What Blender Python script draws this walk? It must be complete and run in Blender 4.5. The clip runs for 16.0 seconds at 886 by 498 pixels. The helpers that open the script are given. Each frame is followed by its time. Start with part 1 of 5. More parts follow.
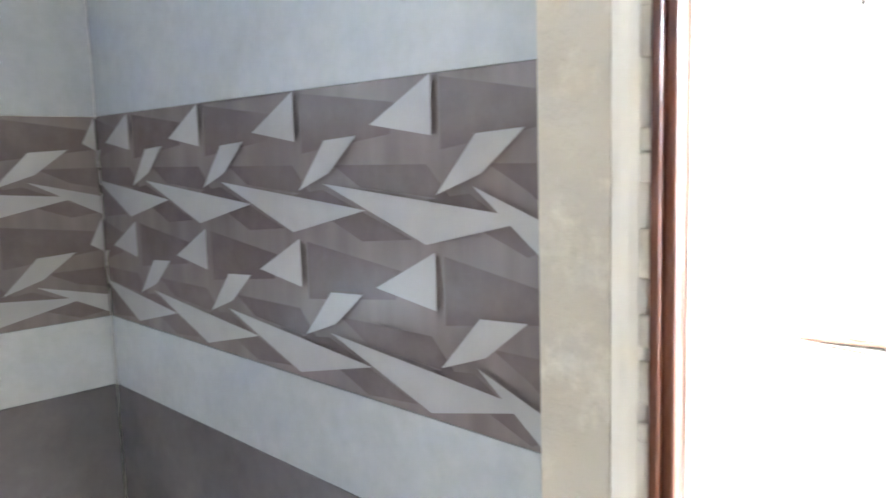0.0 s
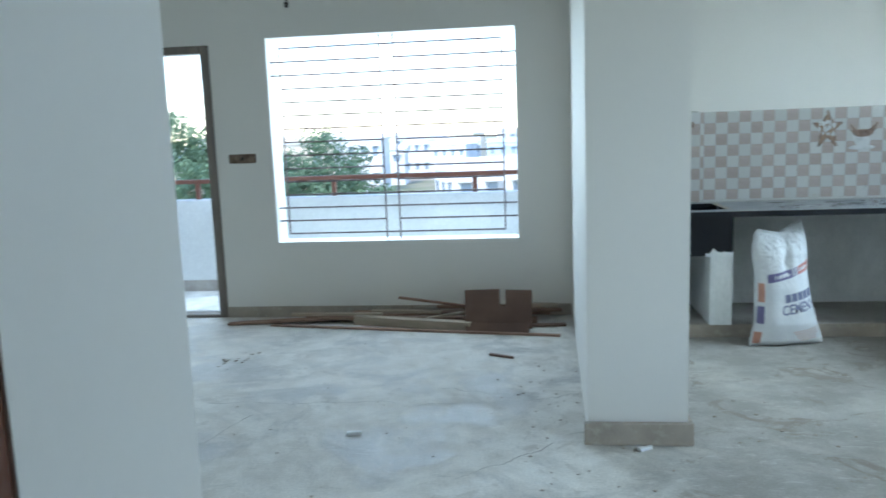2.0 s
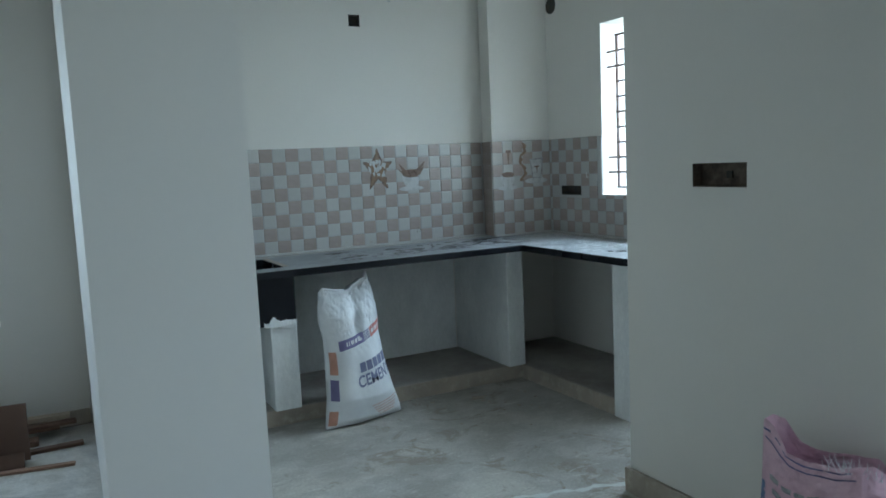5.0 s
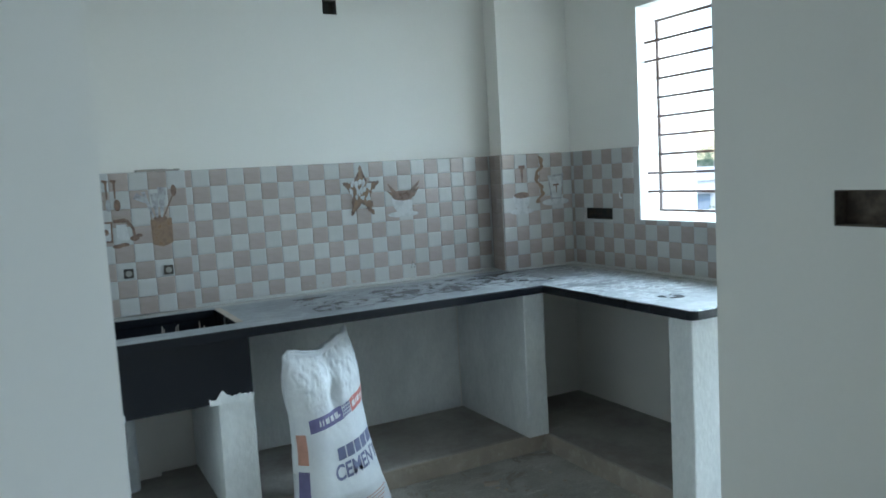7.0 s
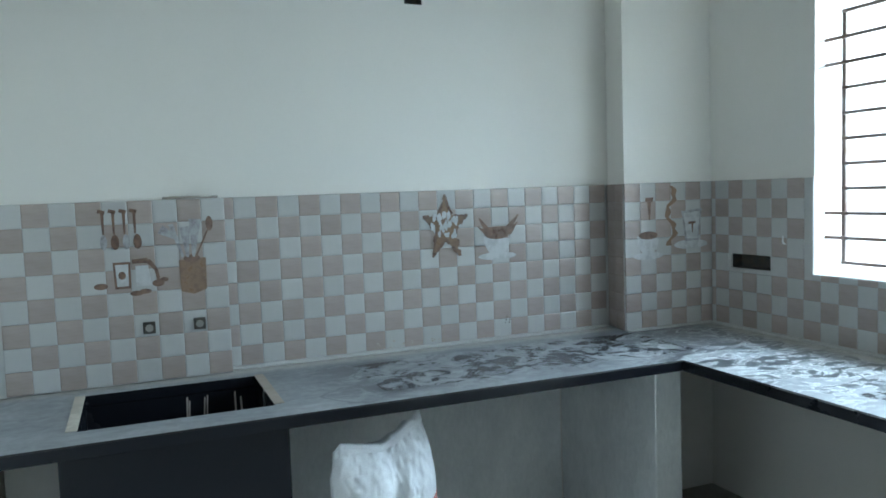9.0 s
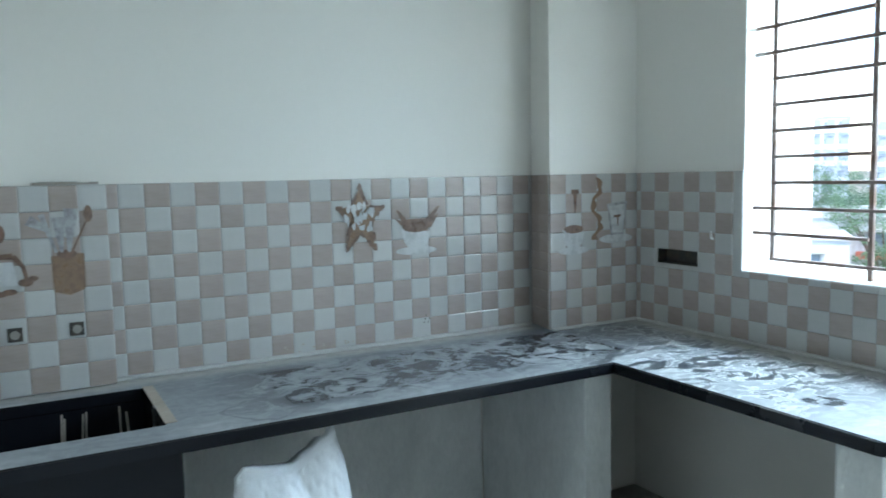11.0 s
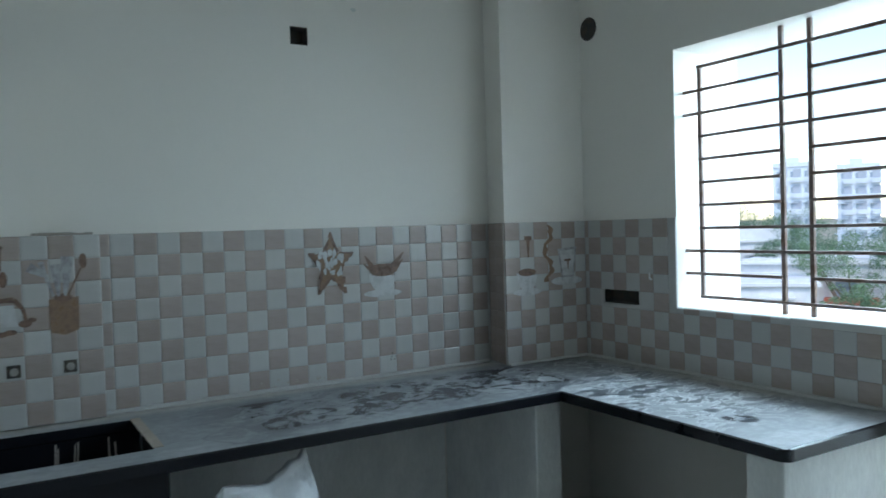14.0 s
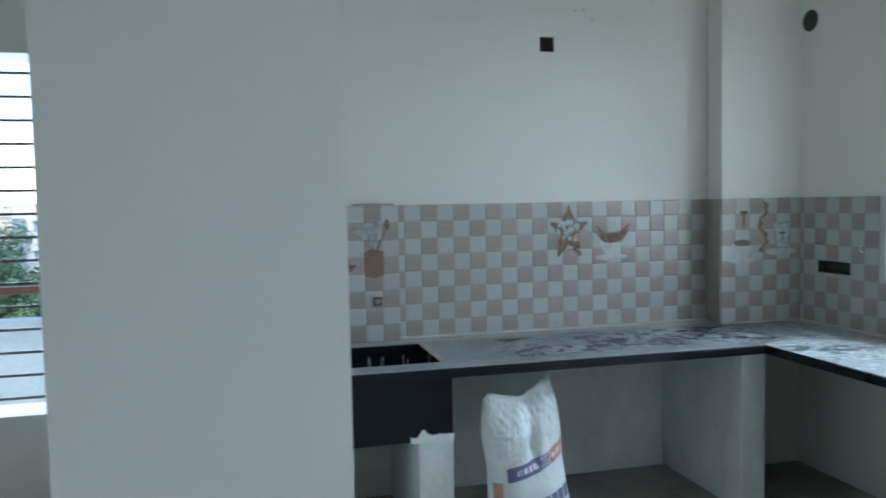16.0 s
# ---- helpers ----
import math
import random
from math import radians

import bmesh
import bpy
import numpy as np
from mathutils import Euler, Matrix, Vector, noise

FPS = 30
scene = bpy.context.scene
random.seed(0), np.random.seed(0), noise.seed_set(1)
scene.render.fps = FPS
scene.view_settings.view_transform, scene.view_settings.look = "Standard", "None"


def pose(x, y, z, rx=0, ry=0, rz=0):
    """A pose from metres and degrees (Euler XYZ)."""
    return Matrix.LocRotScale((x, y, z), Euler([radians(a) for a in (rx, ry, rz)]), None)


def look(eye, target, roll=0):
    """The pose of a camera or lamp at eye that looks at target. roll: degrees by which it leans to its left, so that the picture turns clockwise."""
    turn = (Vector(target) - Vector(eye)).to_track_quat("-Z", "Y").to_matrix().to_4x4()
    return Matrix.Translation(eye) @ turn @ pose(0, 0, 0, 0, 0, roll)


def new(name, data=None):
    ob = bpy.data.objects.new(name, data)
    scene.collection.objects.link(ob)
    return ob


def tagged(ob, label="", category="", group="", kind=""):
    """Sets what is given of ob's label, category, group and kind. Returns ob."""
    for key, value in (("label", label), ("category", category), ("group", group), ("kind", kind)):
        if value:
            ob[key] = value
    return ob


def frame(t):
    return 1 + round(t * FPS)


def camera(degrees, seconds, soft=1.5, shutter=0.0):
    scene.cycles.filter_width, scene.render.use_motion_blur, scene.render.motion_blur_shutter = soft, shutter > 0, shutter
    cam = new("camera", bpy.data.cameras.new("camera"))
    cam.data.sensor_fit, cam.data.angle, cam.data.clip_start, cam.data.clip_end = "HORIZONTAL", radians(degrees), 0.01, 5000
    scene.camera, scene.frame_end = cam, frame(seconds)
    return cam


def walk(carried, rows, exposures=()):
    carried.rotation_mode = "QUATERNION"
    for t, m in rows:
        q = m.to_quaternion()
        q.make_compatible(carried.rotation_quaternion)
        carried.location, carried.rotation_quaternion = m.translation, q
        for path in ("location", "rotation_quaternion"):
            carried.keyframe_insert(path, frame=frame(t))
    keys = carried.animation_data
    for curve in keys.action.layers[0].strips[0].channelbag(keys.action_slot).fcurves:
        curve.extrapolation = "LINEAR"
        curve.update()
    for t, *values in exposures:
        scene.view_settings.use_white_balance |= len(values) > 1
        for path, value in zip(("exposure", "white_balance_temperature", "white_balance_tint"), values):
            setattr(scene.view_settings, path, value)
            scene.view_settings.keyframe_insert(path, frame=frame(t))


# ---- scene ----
cam = camera(60.0, 16.0, soft=1.65, shutter=0.35)
PATH = [
    (0, (-0.031, 0.337, 1.415), (-1.436, 1.739, 1.163), -1.53),
    (0.5, (0.0, 0.353, 1.413), (-1.179, 1.944, 1.133), -2.7),
    (1, (0.036, 0.358, 1.415), (-0.776, 2.159, 1.106), -2.0),
    (1.5, (0.018, 0.418, 1.391), (-0.5, 2.326, 1.086), -1.8),
    (2, (-0.022, 0.505, 1.367), (-0.255, 2.47, 1.072), -2.1),
    (2.5, (-0.034, 0.62, 1.338), (-0.037, 2.601, 1.062), -2.3),
    (3, (0.029, 0.845, 1.368), (0.157, 2.822, 1.098), -2.5),
    (3.5, (0.038, 1.059, 1.358), (0.344, 3.019, 1.105), -2.1),
    (4, (-0.001, 1.295, 1.339), (0.592, 3.191, 1.104), -2.2),
    (4.5, (0.052, 1.451, 1.338), (0.882, 3.255, 1.108), -2.4),
    (4.7, (0.074, 1.525, 1.339), (0.985, 3.29, 1.107), -2.3),
    (7, (0.535, 2.492, 1.384), (1.467, 4.25, 1.184), -3.2),
    (7.5, (0.664, 2.692, 1.406), (1.543, 4.48, 1.23), -3.0),
    (8, (0.756, 2.902, 1.429), (1.583, 4.717, 1.281), -2.8),
    (10.3, (0.887, 3.472, 1.456), (1.577, 5.342, 1.295), -1.3),
    (10.5, (0.894, 3.467, 1.454), (1.661, 5.307, 1.285), -1.0),
    (11, (0.904, 3.501, 1.457), (1.869, 5.243, 1.269), -1.2),
    (11.5, (0.915, 3.523, 1.45), (2.034, 5.171, 1.264), -1.3),
    (12, (0.907, 3.536, 1.448), (2.09, 5.148, 1.392), -2.2),
    (12.5, (0.898, 3.522, 1.458), (2.037, 5.162, 1.574), -2.9),
    (13, (0.876, 3.492, 1.449), (2.008, 5.137, 1.573), -2.9),
    (13.5, (0.856, 3.417, 1.446), (1.973, 5.076, 1.443), -2.2),
    (14, (0.812, 3.23, 1.445), (1.837, 4.947, 1.388), -1.7),
    (14.5, (0.742, 3.062, 1.439), (1.635, 4.851, 1.366), -1.2),
    (15, (0.639, 2.867, 1.448), (1.429, 4.702, 1.348), -1.0),
    (15.5, (0.541, 2.701, 1.451), (1.243, 4.571, 1.331), -1.1),
    (16, (0.486, 2.613, 1.464), (0.974, 4.549, 1.343), -1.1),
]
EXPOSURES = [(0, 6.8, 7000, 24), (0.5, 5.15, 7100, 16), (1, 3.75, 6200, 10), (1.5, 2.8, 6100, 10), (2, 2.1, 6100, 10), (2.5, 1.7, 6100, 10), (4, 1.33, 6100, 10), (4.7, 1.37, 6100, 10), (7, 1.85, 6100, 10), (8, 1.9, 6100, 10), (11, 2.05, 6100, 10), (11.6, 1.95, 6100, 10), (12.5, 1.35, 6100, 10), (14.5, 1.15, 6100, 10), (15.5, 1.5, 6100, 10), (16, 1.65, 6100, 10)]
walk(cam, [(t, look(eye, target, roll)) for t, eye, target, roll in PATH], EXPOSURES)

# world and sun
world = bpy.data.worlds.new("sky")
scene.world = world
world.use_nodes = True
wn = world.node_tree
sky = wn.nodes.new("ShaderNodeTexSky")
sky.sky_type = "NISHITA"
sky.sun_disc = False
sky.sun_elevation = radians(52)
sky.sun_rotation = radians(205)
sky.air_density, sky.dust_density, sky.ozone_density = 1.0, 0.2, 2.0
wn.links.new(sky.outputs["Color"], wn.nodes["Background"].inputs["Color"])
wn.nodes["Background"].inputs["Strength"].default_value = 0.15
sun = new("sun", bpy.data.lights.new("sun", "SUN"))
sun.data.energy = 1.3
sun.data.angle = radians(16)
sun.data.color = (1.0, 0.95, 0.88)
sun.matrix_world = look((-10, -24, 32), (0, 0, 0))


def window_light(name, centre, target, wide, high, watts):
    """Sky light that enters by an opening."""
    lamp = new(name, bpy.data.lights.new(name, "AREA"))
    lamp.data.shape, lamp.data.size, lamp.data.size_y = "RECTANGLE", wide, high
    lamp.data.energy = watts
    lamp.data.color = (0.66, 0.865, 0.975)
    lamp.matrix_world = look(centre, target)
    return lamp


window_light("sky_light_living", (-1.05, 6.95, 1.5), (-1.05, 3.0, -0.6), 1.9, 1.5, 14)
window_light("sky_light_kitchen", (4.05, 4.92, 2.1), (2.65, 4.85, 0.35), 1.2, 0.75, 33)
window_light("sky_light_utility_door", (3.72, 4.15, 1.05), (1.5, 4.4, -0.3), 0.42, 1.8, 6)
window_light("sky_light_dining", (2.66, 2.2, 1.85), (1.84, 2.35, 0.2), 1.3, 0.55, 15)
window_light("sky_light_bath", (-0.95, -1.2, 2.05), (-0.95, 1, 0.9), 0.2, 0.15, 0.005)
window_light("sky_light_door", (-2.91, 6.95, 1.3), (-2.9, 3.0, -0.6), 0.8, 1.6, 5)


# ---------------------------------------------------------------- materials
def material(name, colour, rough=0.7, metal=0.0, spot=None, spots=0.5, scale=3.0, grain=40.0, bump=0.1, deep=0.01, second=None, coat=0.0, vary=0.0, stretch=None, edge=0.12, spec=0.5, amp=0.13):
    """A surface with stains at one scale, grain at another, and fine relief."""
    m = bpy.data.materials.new(name)
    m.use_nodes = True
    nt = m.node_tree
    b = nt.nodes["Principled BSDF"]
    b.inputs["Roughness"].default_value = rough
    b.inputs["Metallic"].default_value = metal
    b.inputs["Specular IOR Level"].default_value = spec
    b.inputs["Coat Weight"].default_value = coat
    b.inputs["Coat Roughness"].default_value = 0.08
    co = nt.nodes.new("ShaderNodeTexCoord")
    where = co.outputs["Object"]
    if stretch:
        mp = nt.nodes.new("ShaderNodeMapping")
        mp.inputs["Scale"].default_value = stretch
        nt.links.new(where, mp.inputs["Vector"])
        where = mp.outputs["Vector"]

    def tex(s, detail, rough_=0.6):
        n = nt.nodes.new("ShaderNodeTexNoise")
        n.inputs["Scale"].default_value, n.inputs["Detail"].default_value, n.inputs["Roughness"].default_value = s, detail, rough_
        nt.links.new(where, n.inputs["Vector"])
        return n

    def mix(kind, fac, a, c):
        n = nt.nodes.new("ShaderNodeMix")
        n.data_type, n.blend_type = "RGBA", kind
        for value, slot in ((fac, n.inputs[0]), (a, n.inputs[6]), (c, n.inputs[7])):
            if isinstance(value, (float, int)):
                slot.default_value = value
            elif isinstance(value, tuple):
                slot.default_value = (*value, 1)
            else:
                nt.links.new(value, slot)
        return n.outputs[2]

    big, fine = tex(scale, 6), tex(grain, 4)
    ramp = nt.nodes.new("ShaderNodeValToRGB")
    ramp.color_ramp.elements[0].position, ramp.color_ramp.elements[1].position = spots - edge, spots + edge
    nt.links.new(big.outputs["Fac"], ramp.inputs["Fac"])
    base = mix("MIX", ramp.outputs["Color"], colour, spot or tuple(c * 0.88 for c in colour))
    if second:
        other = tex(scale * 3.7, 5, 0.65)
        r2 = nt.nodes.new("ShaderNodeValToRGB")
        r2.color_ramp.elements[0].position, r2.color_ramp.elements[1].position = 0.52, 0.72
        nt.links.new(other.outputs["Fac"], r2.inputs["Fac"])
        base = mix("MIX", r2.outputs["Color"], base, second)
    light = nt.nodes.new("ShaderNodeMapRange")
    light.inputs["To Min"].default_value, light.inputs["To Max"].default_value = 1 - amp, 1 + amp
    nt.links.new(fine.outputs["Fac"], light.inputs["Value"])
    base = mix("MULTIPLY", 1.0, base, light.outputs["Result"])
    if vary:
        info = nt.nodes.new("ShaderNodeObjectInfo")
        vr = nt.nodes.new("ShaderNodeMapRange")
        vr.inputs["To Min"].default_value, vr.inputs["To Max"].default_value = 1 - vary, 1 + vary
        nt.links.new(info.outputs["Random"], vr.inputs["Value"])
        base = mix("MULTIPLY", 1.0, base, vr.outputs["Result"])
    nt.links.new(base, b.inputs["Base Color"])
    rr = nt.nodes.new("ShaderNodeMapRange")
    rr.inputs["To Min"].default_value, rr.inputs["To Max"].default_value = max(0.03, rough - 0.12), min(1, rough + 0.12)
    nt.links.new(big.outputs["Fac"], rr.inputs["Value"])
    nt.links.new(rr.outputs["Result"], b.inputs["Roughness"])
    if bump:
        bn = nt.nodes.new("ShaderNodeBump")
        bn.inputs["Strength"].default_value, bn.inputs["Distance"].default_value = bump, deep
        nt.links.new(fine.outputs["Fac"], bn.inputs["Height"])
        nt.links.new(bn.outputs["Normal"], b.inputs["Normal"])
    return m


M_WALL = material("wall_paint", (0.835, 0.803, 0.748), 0.62, spot=(0.815, 0.78, 0.723), scale=0.9, grain=60, bump=0.03, deep=0.003, edge=0.25, amp=0.015)
# unseen ceiling, kept greyer so less light bounces to the upper walls
M_CEIL = material("dimmed_ceiling", (0.66, 0.65, 0.61), 0.8, scale=1.5)
M_OUTWALL = material("outside_paint", (0.78, 0.79, 0.78), 0.8, spot=(0.66, 0.67, 0.66), scale=0.8)
M_CEMENT = material("beige_cement", (0.46, 0.39, 0.32), 0.9, spot=(0.37, 0.315, 0.26), scale=5, bump=0.4, second=(0.50, 0.46, 0.38))
M_REVEAL = material("reveal_cement", (0.66, 0.60, 0.51), 0.9, spot=(0.52, 0.47, 0.40), scale=5, bump=0.4, second=(0.72, 0.67, 0.58))
M_PLINTH = material("grey_plinth_cement", (0.42, 0.39, 0.35), 0.85, spot=(0.30, 0.265, 0.23), scale=3, bump=0.4)
M_UNDER = material("under_counter_plaster", (0.86, 0.865, 0.85), 0.75, spot=(0.72, 0.73, 0.72), scale=2.6, bump=0.3, second=(0.79, 0.80, 0.785), stretch=(1.6, 1.6, 0.8))
M_TILE_W = material("white_glazed_tile", (0.515, 0.507, 0.497), 0.22, spot=(0.49, 0.48, 0.47), amp=0.04, scale=6, bump=0.03, coat=0.5, vary=0.05)
M_TILE_T = material("beige_glazed_tile", (0.425, 0.348, 0.312), 0.25, amp=0.08, spot=(0.345, 0.28, 0.245), scale=8, bump=0.03, coat=0.4, vary=0.06, stretch=(0.4, 0.4, 3))
M_GROUT = material("tile_grout", (0.55, 0.54, 0.52), 0.9, scale=10)
M_GRANITE = material("black_granite", (0.010, 0.011, 0.015), 0.25, spot=(0.012, 0.013, 0.017), scale=2.5, grain=180, bump=0.0, spec=0.35, amp=0.03)
M_STEEL = material("painted_bar", (0.13, 0.095, 0.09), 0.55, spot=(0.22, 0.19, 0.185), scale=14, bump=0.15, metal=0.1)
# kitchen bar paint lightened for the window glare, with rust spots
M_STEEL2 = material("glare_lifted_bar", (0.30, 0.235, 0.215), 0.5, spot=(0.20, 0.12, 0.085), scale=14, bump=0.15, metal=0.1)
M_RAIL = material("brown_rail", (0.20, 0.075, 0.045), 0.5, scale=6)
M_WOODFRAME = material("door_frame_wood", (0.22, 0.18, 0.15), 0.6, spot=(0.17, 0.14, 0.12), scale=4, stretch=(6, 6, 0.6), bump=0.2)
M_REDWOOD = material("red_brown_wood", (0.20, 0.065, 0.03), 0.4, spot=(0.12, 0.035, 0.017), scale=6, stretch=(14, 14, 0.5), bump=0.15, coat=0.2)
M_PLANK = material("rough_plank", (0.33, 0.205, 0.145), 0.85, spot=(0.20, 0.115, 0.08), scale=5, stretch=(1, 9, 9), bump=0.3, vary=0.35)
M_PALE = material("pale_batten", (0.50, 0.385, 0.30), 0.85, spot=(0.42, 0.35, 0.26), scale=5, stretch=(1, 9, 9), bump=0.3, vary=0.15)
M_BOARD = material("brown_laminate", (0.17, 0.095, 0.065), 0.5, spot=(0.13, 0.07, 0.05), scale=5, bump=0.1)
M_SHEET = material("frosted_box_metal", (0.35, 0.33, 0.30), 0.45, metal=0.6, scale=20)
M_BOXDARK = material("dark_back_box", (0.035, 0.035, 0.035), 0.7, spot=(0.07, 0.055, 0.04), scale=25)
M_BOXTAN = material("tan_back_box", (0.34, 0.25, 0.18), 0.7, spot=(0.16, 0.10, 0.07), scale=25)
M_BOXBROWN = material("rusty_back_box", (0.16, 0.12, 0.085), 0.7, spot=(0.07, 0.05, 0.04), scale=25)
M_BAG = material("white_woven_bag", (0.78, 0.79, 0.80), 0.45, spot=(0.70, 0.71, 0.73), scale=6, grain=260, bump=0.25, deep=0.002)
M_PINK = material("pink_woven_bag", (0.82, 0.55, 0.63), 0.5, spot=(0.66, 0.40, 0.49), scale=9, grain=260, bump=0.25, deep=0.002)
M_BLUEINK = material("blue_print", (0.2, 0.21, 0.33), 0.5, scale=30)
M_PURPLE = material("purple_print", (0.17, 0.15, 0.3), 0.5, scale=30)
M_REDINK = material("red_print", (0.6, 0.2, 0.17), 0.5, scale=30)
M_ORANGE = material("orange_print", (0.6, 0.3, 0.22), 0.5, scale=30)
M_WHITEINK = material("white_print", (0.78, 0.78, 0.78), 0.5, scale=30)
M_BLUE2 = material("bright_blue_print", (0.13, 0.22, 0.42), 0.5, scale=30)
M_COFFEE = material("coffee_print", (0.125, 0.072, 0.052), 0.3, spot=(0.21, 0.12, 0.08), scale=40, coat=0.4)
M_CARAMEL = material("caramel_print", (0.27, 0.165, 0.10), 0.3, spot=(0.19, 0.11, 0.07), scale=40, coat=0.4)
M_CUP = material("cup_print", (0.50, 0.50, 0.50), 0.28, spot=(0.56, 0.56, 0.56), scale=20, coat=0.5)
M_FAINT = material("stain_and_lit_streak", (0.66, 0.675, 0.64), 0.7, scale=20)
# grey that holds the shade and haze of the far balcony recesses
M_STRIP = material("bay_shade_grey", (0.40, 0.43, 0.48), 0.8, scale=0.3, grain=3)
M_GREYINK = material("grey_print", (0.27, 0.25, 0.26), 0.3, spot=(0.42, 0.42, 0.43), scale=50, coat=0.5)
M_BATHW = material("bath_white_tile", (0.52, 0.55, 0.57), 0.12, scale=2, bump=0.02, coat=0.4)
M_BATHD = material("bath_dark_tile", (0.13, 0.12, 0.125), 0.15, spot=(0.19, 0.17, 0.175), scale=3, bump=0.03, coat=0.4)
M_BATHB = material("bath_taupe_tile", (0.25, 0.21, 0.205), 0.15, spot=(0.20, 0.165, 0.16), scale=5, bump=0.02, coat=0.4, stretch=(4, 4, 0.6))
M_BATHM = material("bath_brown_facet", (0.15, 0.12, 0.115), 0.15, spot=(0.19, 0.155, 0.15), scale=5, bump=0.02, coat=0.4)
M_BATHL = material("bath_pale_facet", (0.46, 0.45, 0.45), 0.15, spot=(0.40, 0.39, 0.39), scale=5, bump=0.02, coat=0.4)
M_GROUND = material("earth_and_grass", (0.16, 0.17, 0.09), 0.95, spot=(0.30, 0.25, 0.19), scale=0.05, grain=2, bump=0.3)
# greens raised so the crowns look washed by flare
M_LEAF = material("leaves", (0.085, 0.15, 0.085), 0.7, spot=(0.11, 0.18, 0.10), scale=0.6, grain=6, bump=0.0)
M_LEAF2 = material("light_leaves", (0.12, 0.20, 0.10), 0.7, spot=(0.15, 0.23, 0.115), scale=0.6, grain=6, bump=0.0)
M_BARK = material("bark", (0.16, 0.12, 0.09), 0.9, scale=8, bump=0.5)
# pale blue-grey includes the washed-out haze of distance
M_TOWER = material("hazed_tower_plaster", (0.66, 0.70, 0.73), 0.85, spot=(0.60, 0.64, 0.68), scale=0.1, grain=2)
M_HOUSE = material("house_plaster", (0.70, 0.70, 0.68), 0.85, spot=(0.58, 0.58, 0.57), scale=0.3, grain=3)
M_HOUSE2 = material("cream_plaster", (0.66, 0.58, 0.46), 0.85, scale=0.3, grain=3)
M_HOUSE3 = material("blue_plaster", (0.45, 0.56, 0.68), 0.85, scale=0.3, grain=3)
M_PANE = material("far_window_glass", (0.30, 0.36, 0.41), 0.15, scale=1, bump=0)
M_ROOFRED = material("red_sheet_roof", (0.55, 0.16, 0.10), 0.6, scale=1, grain=5)
M_TANK = material("black_plastic", (0.02, 0.02, 0.022), 0.4, scale=2)


